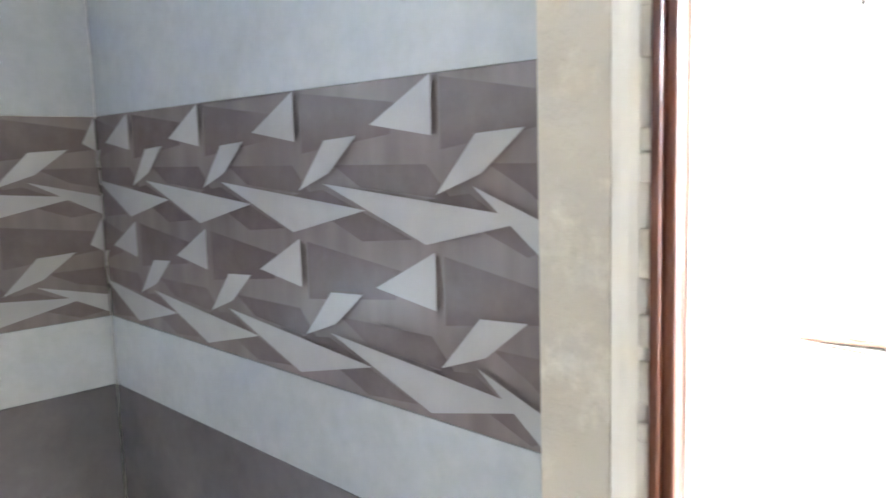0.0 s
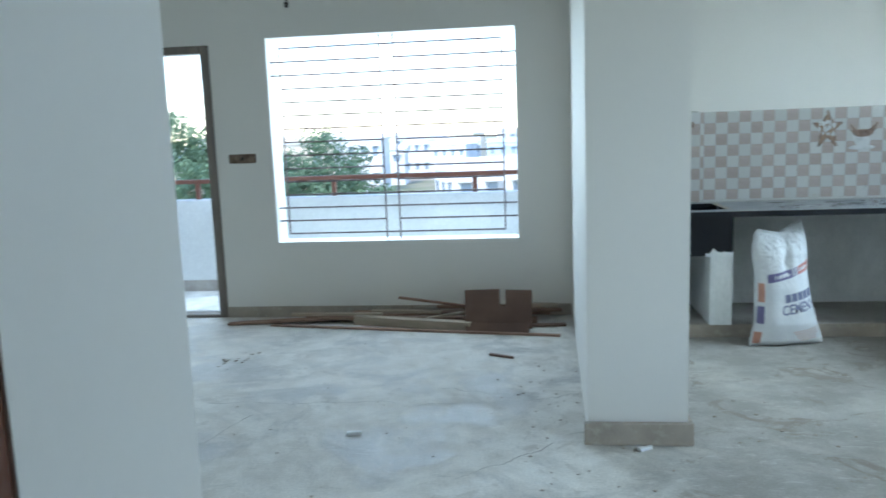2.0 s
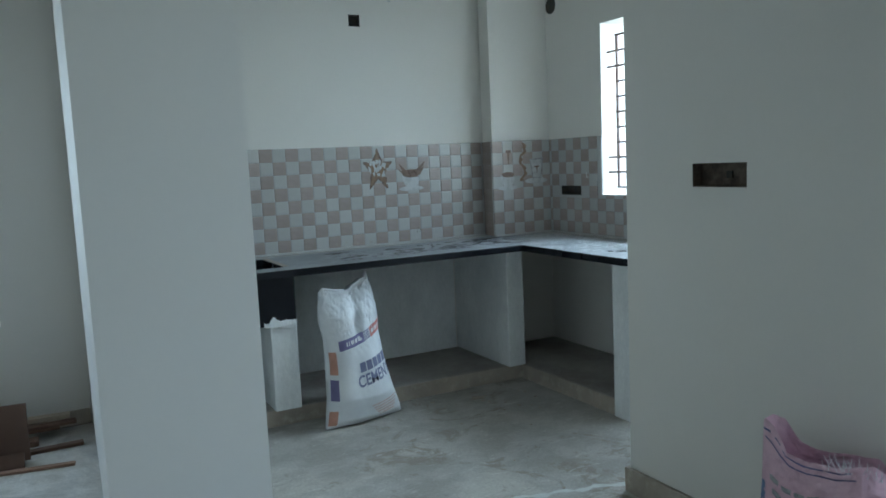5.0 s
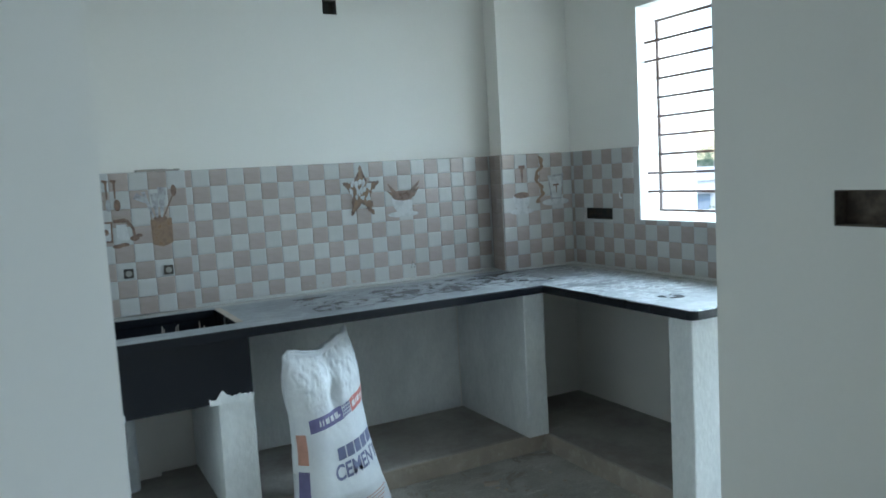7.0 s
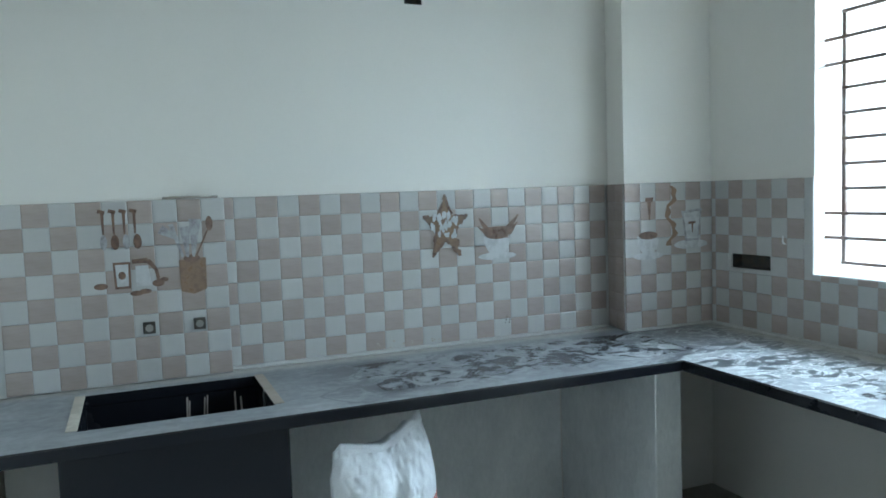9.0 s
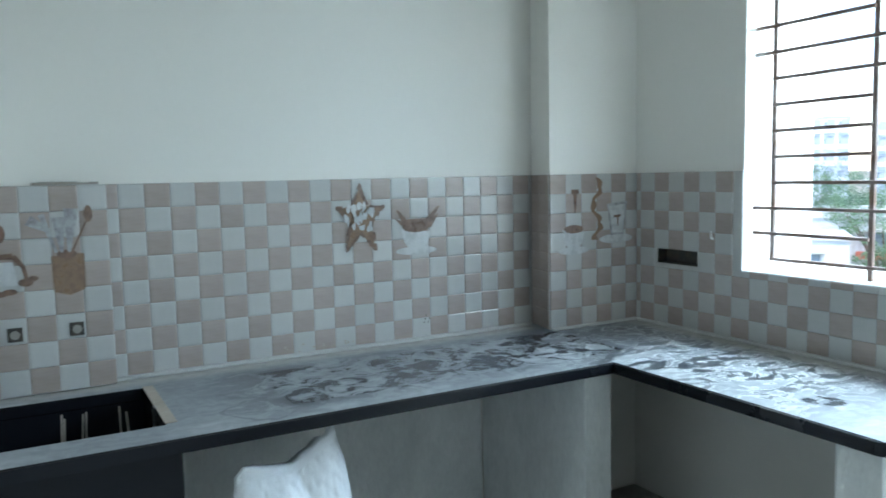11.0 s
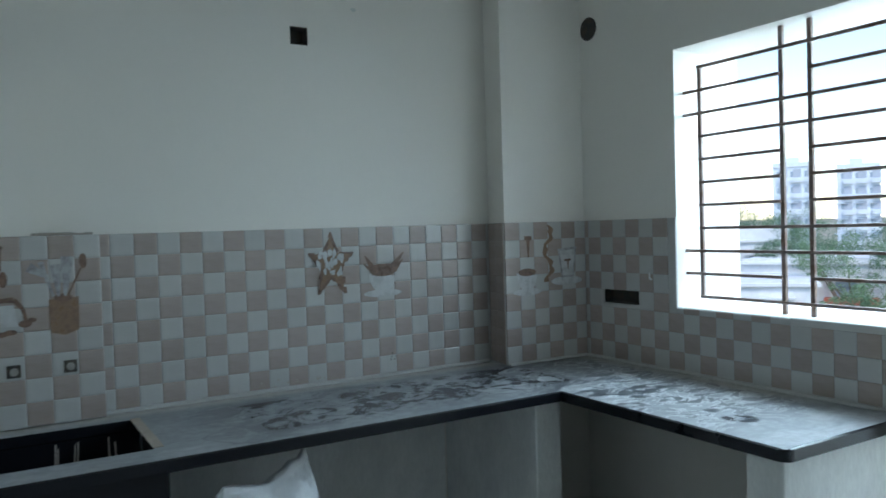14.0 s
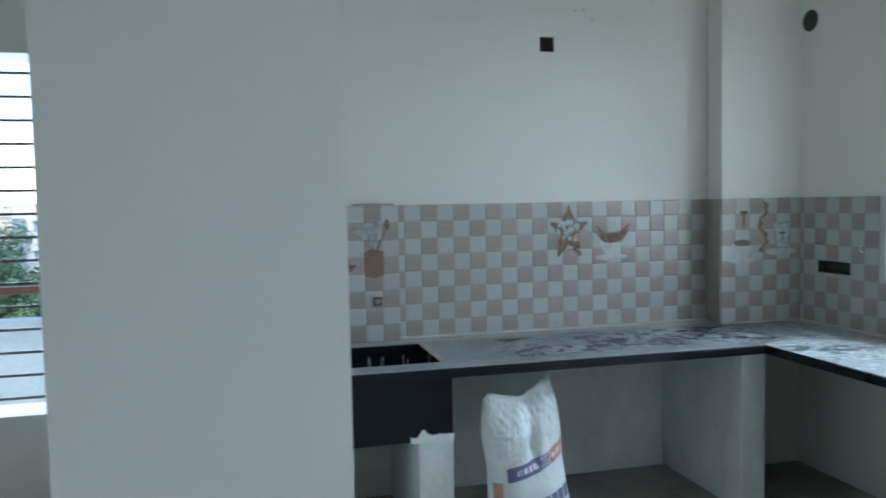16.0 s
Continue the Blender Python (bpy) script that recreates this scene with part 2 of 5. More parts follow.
def dusty_granite():
    """Black granite under cement dust, with clouds wiped thin, palm smears and ring marks."""
    m = bpy.data.materials.new("dusty_granite")
    m.use_nodes = True
    nt = m.node_tree
    b = nt.nodes["Principled BSDF"]
    b.inputs["Specular IOR Level"].default_value = 0.45
    where = nt.nodes.new("ShaderNodeTexCoord").outputs["Object"]

    def noise_of(vec, size, detail, rough=0.6, twist=0.0):
        n = nt.nodes.new("ShaderNodeTexNoise")
        for slot, value in (("Scale", size), ("Detail", detail), ("Roughness", rough), ("Distortion", twist)):
            n.inputs[slot].default_value = value
        nt.links.new(vec, n.inputs["Vector"])
        return n

    def ranged(value, lo, hi, to0=0.0, to1=1.0):
        n = nt.nodes.new("ShaderNodeMapRange")
        n.interpolation_type = "SMOOTHSTEP"
        for slot, v in (("From Min", lo), ("From Max", hi), ("To Min", to0), ("To Max", to1)):
            n.inputs[slot].default_value = v
        nt.links.new(value, n.inputs["Value"])
        return n.outputs["Result"]

    def calc(kind, *values):
        n = nt.nodes.new("ShaderNodeMath")
        n.operation = kind
        for slot, v in zip(n.inputs, values):
            if isinstance(v, (int, float)):
                slot.default_value = v
            else:
                nt.links.new(v, slot)
        return n.outputs[0]

    def blend(kind, fac, one, two):
        n = nt.nodes.new("ShaderNodeMix")
        n.data_type, n.blend_type = "RGBA", kind
        for slot, v in ((n.inputs[0], fac), (n.inputs[6], one), (n.inputs[7], two)):
            if isinstance(v, (int, float)):
                slot.default_value = v
            elif isinstance(v, tuple):
                slot.default_value = (*v, 1)
            else:
                nt.links.new(v, slot)
        return n.outputs[2]

    sep = nt.nodes.new("ShaderNodeSeparateXYZ")
    nt.links.new(where, sep.inputs[0])
    px, py = sep.outputs["X"], sep.outputs["Y"]
    warped = blend("LINEAR_LIGHT", 0.07, where, noise_of(where, 5.0, 3.0).outputs["Color"])
    # the wiped stretch of the long run, and the corner that runs on under the window
    long_run = calc("MULTIPLY", calc("MULTIPLY", ranged(px, 1.3, 1.6), ranged(px, 3.1, 2.7)), calc("MULTIPLY", ranged(py, 5.42, 5.56), ranged(py, 6.04, 5.92)))
    corner = calc("MULTIPLY", calc("MULTIPLY", ranged(px, 2.35, 2.6), ranged(px, 3.17, 3.08)), calc("MULTIPLY", ranged(py, 4.6, 4.95), ranged(py, 5.96, 5.88)))
    cloud = ranged(noise_of(warped, 7.0, 10.0, 0.7, 1.4).outputs["Fac"], 0.43, 0.535)
    cloud = calc("MULTIPLY", cloud, long_run)
    turn = nt.nodes.new("ShaderNodeMapping")
    turn.inputs["Rotation"].default_value = (0, 0, 0.7)
    turn.inputs["Scale"].default_value = (1.0, 1.9, 1.0)
    nt.links.new(warped, turn.inputs["Vector"])
    sweep = noise_of(turn.outputs["Vector"], 6.5, 5.0, 0.55, 1.8).outputs["Fac"]
    strokes = calc("MULTIPLY", calc("MULTIPLY", ranged(sweep, 0.505, 0.56), 0.92), corner)
    rim = calc("MULTIPLY", ranged(sweep, 0.44, 0.49), ranged(sweep, 0.535, 0.51))
    worn = calc("MAXIMUM", cloud, strokes)
    # rings left by a pan, and one footprint of a tool
    for cx, cy, r in ((1.47, 5.56, 0.105), (2.93, 5.30, 0.10), (1.78, 5.72, 0.09)):
        away = nt.nodes.new("ShaderNodeVectorMath")
        away.operation = "DISTANCE"
        nt.links.new(warped, away.inputs[0])
        away.inputs[1].default_value = (cx, cy, Z0)
        line = ranged(calc("ABSOLUTE", calc("SUBTRACT", away.outputs["Value"], r)), 0.009, 0.003)
        worn = calc("MAXIMUM", worn, calc("MULTIPLY", calc("MULTIPLY", line, 0.6), ranged(noise_of(where, 9.0, 3.0).outputs["Fac"], 0.35, 0.5)))
    mark = nt.nodes.new("ShaderNodeVectorMath")
    mark.operation = "DISTANCE"
    nt.links.new(warped, mark.inputs[0])
    mark.inputs[1].default_value = (2.78, 4.78, Z0)
    worn = calc("MAXIMUM", worn, calc("MULTIPLY", ranged(mark.outputs["Value"], 0.06, 0.045), ranged(noise_of(where, 30.0, 4.0).outputs["Fac"], 0.42, 0.5)))
    # dust: bluish grey with paler drifts, beige cement along the walls
    dust = blend("MIX", ranged(noise_of(warped, 3.2, 6.0).outputs["Fac"], 0.4, 0.62), (0.28, 0.295, 0.31), (0.37, 0.385, 0.395))
    wall_side = calc("MAXIMUM", calc("MULTIPLY", ranged(py, 5.98, 6.06), ranged(px, 2.8, 2.7)), calc("MULTIPLY", ranged(px, 3.08, 3.15), ranged(py, 4.6, 5.0)))
    dust = blend("MIX", calc("MULTIPLY", wall_side, 0.8), dust, (0.46, 0.44, 0.40))
    dust = blend("MIX", calc("MULTIPLY", rim, calc("MULTIPLY", corner, 0.7)), dust, (0.62, 0.64, 0.65))
    colour = blend("MIX", worn, dust, (0.055, 0.063, 0.074))
    streak = nt.nodes.new("ShaderNodeMapping")
    streak.inputs["Scale"].default_value = (5.0, 30.0, 1.0)
    streak.inputs["Rotation"].default_value = (0, 0, 0.25)
    nt.links.new(warped, streak.inputs["Vector"])
    fine = calc("ADD", ranged(noise_of(warped, 30.0, 6.0).outputs["Fac"], 0.25, 0.75, 0.34, 0.62), ranged(noise_of(streak.outputs["Vector"], 1.0, 5.0).outputs["Fac"], 0.3, 0.7, 0.4, 0.62))
    nt.links.new(blend("MULTIPLY", 1.0, colour, fine), b.inputs["Base Color"])
    nt.links.new(ranged(worn, 0.0, 1.0, 0.5, 0.27), b.inputs["Roughness"])
    return m


Z0, DADO = 0.83, 1.455   # worktop height, top of the wall tiles
M_DUST = dusty_granite()


def dusty_floor():
    """Cement screed: thick pale dust in the living room, colour lowered against strong lamp light and stained brown
    towards the kitchen, scuffs and trowel marks.
    """
    m = bpy.data.materials.new("dusty_concrete")
    m.use_nodes = True
    nt = m.node_tree
    b = nt.nodes["Principled BSDF"]
    where = nt.nodes.new("ShaderNodeTexCoord").outputs["Object"]

    def noise_of(size, detail, rough=0.6, twist=0.0, squash=None):
        n = nt.nodes.new("ShaderNodeTexNoise")
        for slot, value in (("Scale", size), ("Detail", detail), ("Roughness", rough), ("Distortion", twist)):
            n.inputs[slot].default_value = value
        if squash:
            mp = nt.nodes.new("ShaderNodeMapping")
            mp.inputs["Rotation"].default_value, mp.inputs["Scale"].default_value = (0, 0, squash[0]), (1.0, squash[1], 1.0)
            nt.links.new(where, mp.inputs["Vector"])
            nt.links.new(mp.outputs["Vector"], n.inputs["Vector"])
        else:
            nt.links.new(where, n.inputs["Vector"])
        return n.outputs["Fac"]

    def ranged(value, lo, hi, to0=0.0, to1=1.0):
        n = nt.nodes.new("ShaderNodeMapRange")
        n.interpolation_type = "SMOOTHSTEP"
        for slot, v in (("From Min", lo), ("From Max", hi), ("To Min", to0), ("To Max", to1)):
            n.inputs[slot].default_value = v
        nt.links.new(value, n.inputs["Value"])
        return n.outputs["Result"]

    def calc(kind, one, two):
        n = nt.nodes.new("ShaderNodeMath")
        n.operation = kind
        for slot, v in zip(n.inputs, (one, two)):
            if isinstance(v, (int, float)):
                slot.default_value = v
            else:
                nt.links.new(v, slot)
        return n.outputs[0]

    def blend(kind, fac, one, two):
        n = nt.nodes.new("ShaderNodeMix")
        n.data_type, n.blend_type = "RGBA", kind
        for slot, v in ((n.inputs[0], fac), (n.inputs[6], one), (n.inputs[7], two)):
            if isinstance(v, (int, float)):
                slot.default_value = v
            elif isinstance(v, tuple):
                slot.default_value = (*v, 1)
            else:
                nt.links.new(v, slot)
        return n.outputs[2]

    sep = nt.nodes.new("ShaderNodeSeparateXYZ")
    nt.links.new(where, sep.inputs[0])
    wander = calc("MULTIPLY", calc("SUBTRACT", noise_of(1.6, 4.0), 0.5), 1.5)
    # tone lowered towards the kitchen to offset its strong lamp light; more stains there
    kitchen_tone = ranged(calc("ADD", sep.outputs["X"], wander), 0.1, 1.0)
    cover = calc("SUBTRACT", noise_of(1.9, 8.0, 0.64, 0.6), calc("MULTIPLY", kitchen_tone, 0.10))
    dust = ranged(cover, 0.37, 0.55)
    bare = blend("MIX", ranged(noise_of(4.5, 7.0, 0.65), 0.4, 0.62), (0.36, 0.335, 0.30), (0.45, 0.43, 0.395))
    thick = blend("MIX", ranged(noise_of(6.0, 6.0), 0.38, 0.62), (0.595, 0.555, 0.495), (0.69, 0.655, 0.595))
    colour = blend("MIX", calc("MULTIPLY", dust, calc("SUBTRACT", 1.0, calc("MULTIPLY", kitchen_tone, 0.55))), bare, thick)
    stain = calc("MULTIPLY", ranged(noise_of(3.1, 9.0, 0.7, 1.2), 0.545, 0.63), calc("ADD", calc("MULTIPLY", kitchen_tone, 0.5), 0.3))
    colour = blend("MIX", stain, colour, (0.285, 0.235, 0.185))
    scuff = ranged(noise_of(9.0, 8.0, 0.7, 0.8, (0.5, 3.2)), 0.56, 0.68)
    colour = blend("MIX", calc("MULTIPLY", scuff, 0.55), colour, (0.68, 0.665, 0.63))
    trowel = ranged(noise_of(7.0, 6.0, 0.7, 0.5, (-0.35, 4.5)), 0.60, 0.66)
    colour = blend("MIX", calc("MULTIPLY", trowel, 0.35), colour, (0.30, 0.28, 0.25))
    grit = noise_of(85.0, 4.0, 0.7)
    nt.links.new(blend("MULTIPLY", 1.0, colour, ranged(grit, 0.25, 0.75, 0.86, 1.12)), b.inputs["Base Color"])
    nt.links.new(ranged(dust, 0.0, 1.0, 0.52, 0.82), b.inputs["Roughness"])
    bump = nt.nodes.new("ShaderNodeBump")
    bump.inputs["Strength"].default_value, bump.inputs["Distance"].default_value = 0.45, 0.008
    nt.links.new(calc("ADD", calc("MULTIPLY", noise_of(14.0, 7.0), 0.8), calc("MULTIPLY", grit, 0.3)), bump.inputs["Height"])
    nt.links.new(bump.outputs["Normal"], b.inputs["Normal"])
    return m


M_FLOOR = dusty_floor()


# ---------------------------------------------------------------- mesh helpers
def mesh_of(name, bm, *mats, smooth=False):
    bmesh.ops.recalc_face_normals(bm, faces=bm.faces[:])
    me = bpy.data.meshes.new(name)
    bm.to_mesh(me)
    bm.free()
    for m in mats:
        me.materials.append(m)
    if smooth:
        me.shade_smooth()
    return me


def thing(name, bm, mat, label="", category="", group="", kind="", smooth=False):
    mats = mat if isinstance(mat, (list, tuple)) else [mat]
    return tagged(new(name, mesh_of(name, bm, *mats, smooth=smooth)), label, category, group, kind)


def part(name, bm, mat, parent, label="", smooth=False):
    mats = mat if isinstance(mat, (list, tuple)) else [mat]
    ob = new(name, mesh_of(name, bm, *mats, smooth=smooth))
    ob.parent = parent
    ob.matrix_parent_inverse = Matrix.Translation(parent.matrix_basis.translation).inverted() if parent.parent is None else Matrix.Identity(4)
    return tagged(ob, label)


def base(name, place, label, category, group="", kind=""):
    """An empty at the foot of a thing made of parts."""
    ob = new(name)
    ob.empty_display_size = 0.1
    ob.location = place
    return tagged(ob, label, category, group, kind)


def box(bm, x0, x1, y0, y1, z0, z1, bevel=0.0, turn=None):
    """A box between two corners, with softened edges."""
    vs = [bm.verts.new((x, y, z)) for x in (x0, x1) for y in (y0, y1) for z in (z0, z1)]
    fs = [bm.faces.new([vs[i] for i in q]) for q in ((0, 1, 3, 2), (4, 6, 7, 5), (0, 4, 5, 1), (2, 3, 7, 6), (0, 2, 6, 4), (1, 5, 7, 3))]
    bmesh.ops.recalc_face_normals(bm, faces=fs)
    out = vs
    if bevel:
        es = list({e for f in fs for e in f.edges})
        made = bmesh.ops.bevel(bm, geom=es, offset=bevel, segments=2, profile=0.5, affect="EDGES")
        out = list({v for f in made["faces"] for v in f.verts} | {v for v in vs if v.is_valid})
    if turn is not None:
        bmesh.ops.transform(bm, matrix=turn, verts=out)
    return out


def boxes(*rows, bevel=0.0):
    bm = bmesh.new()
    for r in rows:
        box(bm, *r, bevel=bevel)
    return bm


def rod(bm, a, b, r0, r1=None, n=8):
    """A round bar from a to b."""
    a, b = Vector(a), Vector(b)
    r1 = r0 if r1 is None else r1
    turn = (b - a).to_track_quat("Z", "Y").to_matrix()
    rings = []
    for c, r in ((a, r0), (b, r1)):
        rings.append([bm.verts.new(c + turn @ Vector((r * math.cos(2 * math.pi * i / n), r * math.sin(2 * math.pi * i / n), 0))) for i in range(n)])
    for i in range(n):
        bm.faces.new((rings[0][i], rings[0][(i + 1) % n], rings[1][(i + 1) % n], rings[1][i]))
    bm.faces.new(rings[0][::-1])
    bm.faces.new(rings[1])


def holed(along, at, thick, u0, u1, z0, z1, holes):
    """A wall with openings through it. along 'x': its inner face is y = at and it is thick towards +y (or -y if thick < 0);
    along 'y': its inner face is x = at. holes: (u0, u1, z0, z1)."""
    bm = bmesh.new()
    us = sorted({u0, u1, *[h[0] for h in holes], *[h[1] for h in holes]})
    zs = sorted({z0, z1, *[h[2] for h in holes], *[h[3] for h in holes]})
    us, zs = [u for u in us if u0 <= u <= u1], [z for z in zs if z0 <= z <= z1]
    full = {}
    for i in range(len(us) - 1):
        for j in range(len(zs) - 1):
            cu, cz = (us[i] + us[i + 1]) / 2, (zs[j] + zs[j + 1]) / 2
            full[i, j] = not any(h[0] < cu < h[1] and h[2] < cz < h[3] for h in holes)
    cache = {}

    def v(i, j, k):
        if (i, j, k) not in cache:
            d = at + thick * k
            cache[i, j, k] = bm.verts.new((us[i], d, zs[j]) if along == "x" else (d, us[i], zs[j]))
        return cache[i, j, k]

    for (i, j), solid in full.items():
        if not solid:
            continue
        for k in (0, 1):
            bm.faces.new((v(i, j, k), v(i + 1, j, k), v(i + 1, j + 1, k), v(i, j + 1, k)))
        for di, dj, a, c in ((-1, 0, (i, j), (i, j + 1)), (1, 0, (i + 1, j), (i + 1, j + 1)), (0, -1, (i, j), (i + 1, j)), (0, 1, (i, j + 1), (i + 1, j + 1))):
            if not full.get((i + di, j + dj), False):
                bm.faces.new((v(*a, 0), v(*c, 0), v(*c, 1), v(*a, 1)))
    return bm


def prism(corners, z0, z1):
    bm = bmesh.new()
    lo = [bm.verts.new((x, y, z0)) for x, y in corners]
    hi = [bm.verts.new((x, y, z1)) for x, y in corners]
    bm.faces.new(lo)
    bm.faces.new(hi)
    for i in range(len(lo)):
        j = (i + 1) % len(lo)
        bm.faces.new((lo[i], lo[j], hi[j], hi[i]))
    return bm


def wall(name, bm, mat=None, label="off-white painted plaster wall, bare and freshly finished"):
    return thing(name, bm, mat or M_WALL, label, "wall", kind="structure")


# ---------------------------------------------------------------- the plan
YW, YK, YP, XR, XB = 6.197, 6.13, 5.966, 3.216, 2.098   # window wall, kitchen wall, its pilaster, kitchen side wall, dining side wall
TOP = 2.95

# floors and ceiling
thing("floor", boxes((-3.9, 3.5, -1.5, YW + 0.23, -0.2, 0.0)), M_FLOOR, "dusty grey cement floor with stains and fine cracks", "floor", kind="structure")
thing("ceiling", boxes((-3.9, 3.5, -1.5, YW + 0.23, TOP, TOP + 0.15)), M_CEIL, "unseen plain ceiling slab, greyed to bounce less light", "ceiling", kind="structure")
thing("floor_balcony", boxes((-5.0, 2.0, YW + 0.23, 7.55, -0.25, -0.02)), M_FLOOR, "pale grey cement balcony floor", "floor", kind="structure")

# living room
DOOR = (-3.39, -2.42, 0.0, 2.094)
WIN = (-1.974, -0.124, 0.586, 2.122)
SW = (-2.321, -2.107, 1.204, 1.274)
# extended unseen to x = -6, to keep sun off the balcony pillar
wall("wall_window", holed("x", YW, 0.23, -6.0, 0.37, -0.02, TOP, [DOOR, WIN, SW]))
wall("wall_living_west", holed("y", -3.7, -0.2, 1.07, YW, 0, TOP, []))
wall("wall_living_south", prism(((-3.7, 0.874), (-0.306, 0.874), (-0.295, 1.07), (-3.7, 1.07)), 0, TOP))
bm = bmesh.new()
lo = [bm.verts.new(p) for p in ((0.203, 3.774, 0), (0.63, 3.774, 0), (0.63, 4.06, 0), (0.37, 4.06, 0), (0.40, YW, 0), (0.266, YW, 0))]
hi = [bm.verts.new((v.co.x, v.co.y, TOP)) for v in lo]
bm.faces.new(lo)
bm.faces.new(hi)
for i in range(6):
    bm.faces.new((lo[i], lo[(i + 1) % 6], hi[(i + 1) % 6], hi[i]))
wall("wall_partition", bm)
# corridor, bathroom and dining side
# unseen closing walls, set close and dark to cut light into the bathroom
wall("wall_corridor_south", boxes((-0.41, 0.95, -1.5, -1.3, 0, TOP)), M_CEMENT, "unseen closing wall, dark so little light bounces into the bathroom")
wall("wall_corridor_east", boxes((0.75, 0.95, -1.3, 1.07, 0, TOP)), M_CEMENT, "unseen closing wall, dark so little light bounces into the bathroom")
wall("wall_dining_south", boxes((0.951, XB + 0.23, 0.87, 1.07, 0, TOP)))
BOX = (3.354, 3.583, 1.216, 1.296)
DWIN = (1.55, 2.866, 0.563, 2.12)
wall("wall_dining_east", holed("y", XB, 0.23, 1.07, 3.918, 0, TOP, [BOX, DWIN]))
wall("wall_kitchen_south", boxes((XB + 0.231, 3.52, 3.69, 3.918, 0, TOP)))
# kitchen
HOLE = (1.873, 1.946, 2.181, 2.252)
wall_back = wall("wall_kitchen_back", holed("x", YK, 0.20, 0.37, 3.5, -0.02, TOP, [HOLE]))
KWIN = (4.42, 5.41, 1.093, 2.129)
REC = (5.618, 5.838, 1.084, 1.15)
wall_east = wall("wall_kitchen_east", holed("y", XR, 0.385, 3.918, YK, 0, TOP, [KWIN, REC, (3.94, 4.37, 0.0, 2.05)]))

wall("pilaster_kitchen", prism(((2.76, YP), (XR - 0.001, YP), (XR - 0.001, YK - 0.001), (2.789, YK - 0.001)), 0, 2.515), label="off-white plaster pilaster in the kitchen corner")
wall("beam_kitchen", boxes((0.41, XR - 0.001, YP, YK - 0.001, 2.516, TOP)), label="off-white plastered beam along the wall head")
wall("pilaster_sink", boxes((0.41, 0.936, 6.075, YK - 0.001, 0, 2.515)), label="off-white shallow plaster pilaster by the sink")


def skirting(*rows):
    for r in rows:
        thing("baseboard", boxes(r, bevel=0.004), M_CEMENT, "beige unpainted cement skirting with rough top edge", "skirting", kind="structure")


skirting((-2.42, 0.254, YW - 0.014, YW - 0.001, 0, 0.085), (0.187, 0.652, 3.745, 3.773, 0, 0.10), (0.631, 0.652, 3.775, 4.06, 0, 0.10),
         (XB - 0.02, XB - 0.001, 1.09, 3.935, 0, 0.10), (XB + 0.0, 3.0, 3.919, 3.935, 0, 0.10), (-3.68, -0.3, 1.071, 1.086, 0, 0.09))

# kitchen plinth under the worktop
plinth = thing("plinth", boxes((0.40, XR - 0.002, 5.52, YK - 0.002, 0, 0.09), (2.645, XR - 0.002, 4.642, 5.519, 0, 0.09), bevel=0.005), M_PLINTH, "raised grey cement plinth under the kitchen worktop", "plinth", kind="structure")
part("plinth_edge", boxes((0.40, 2.64, 5.512, 5.5185, 0.0, 0.086), (2.637, 2.6435, 4.642, 5.518, 0.0, 0.086), bevel=0.002), M_CEMENT, plinth, "beige cement plinth face")


# ---------------------------------------------------------------- door frames
def balcony_door_frame():
    e = base("door_1", (-2.905, YW, 0), "grey-brown wooden balcony door frame, standing open with no leaf", "door frame", kind="structure")
    x0, x1, zt = DOOR[0] + 0.002, DOOR[1] - 0.002, DOOR[3] - 0.002
    part("jamb", boxes((x1 - 0.065, x1, YW - 0.012, YW + 0.09, 0, zt), bevel=0.006), M_WOODFRAME, e)
    part("jamb", boxes((x0, x0 + 0.065, YW - 0.012, YW + 0.09, 0, zt), bevel=0.006), M_WOODFRAME, e)
    part("head", boxes((x0 + 0.066, x1 - 0.066, YW - 0.012, YW + 0.09, zt - 0.06, zt), bevel=0.006), M_WOODFRAME, e)
    part("threshold", boxes((x0 + 0.066, x1 - 0.066, YW - 0.01, YW + 0.1, 0.0, 0.025), bevel=0.005), M_WOODFRAME, e)


balcony_door_frame()


# ---------------------------------------------------------------- window grilles
def grille(name, along, at, u0, u1, z0, z1, rows, mid, cross, wide, label, post=0.0045, metal=None):
    """Two panels of flat bars in one opening; u0..u1 is the frame, wide the opening, mid the two inner uprights."""
    e = base(name, ((u0 + u1) / 2, at, wide[2]) if along == "x" else (at, (u0 + u1) / 2, wide[2]), label, "window grille", kind="structure")

    def bar(kind, a, b, za, zb, r, off=0.0):
        lo_, hi_ = min(a, b), max(a, b)
        if kind == "rail":
            row = (lo_, hi_, at - r + off, at + r + off, za - r, za + r)
        else:
            row = (a - r * 1.3, a + r * 1.3, at - r + off, at + r + off, za, zb)
        if along == "y":
            row = (row[2], row[3], row[0], row[1], row[4], row[5])
        part("bar" if kind == "rail" else "upright", boxes(row, bevel=0.0015), metal or M_STEEL, e)

    n = len(range(rows))
    left, right = sorted((u0, u1))
    for k in range(n):
        z = z1 - (z1 - z0) * k / (n - 1)
        r = 0.006
        spans = [(left, mid[0]), (mid[1], right)]
        if k in (1, 2, n - 3, n - 2):
            spans = [(wide[0], mid[0]), (mid[1], wide[1])]
        if k in cross:
            spans = [(spans[0][0], spans[1][1])]
        for a, b in spans:
            bar("rail", a, b, z, z, r)
    for u in (left, right):
        bar("upright", u, u, z0, z1, post, 0.0062 + post)
    for u in mid:
        bar("upright", u, u, wide[2], wide[3], post, 0.0062 + post)
    return e


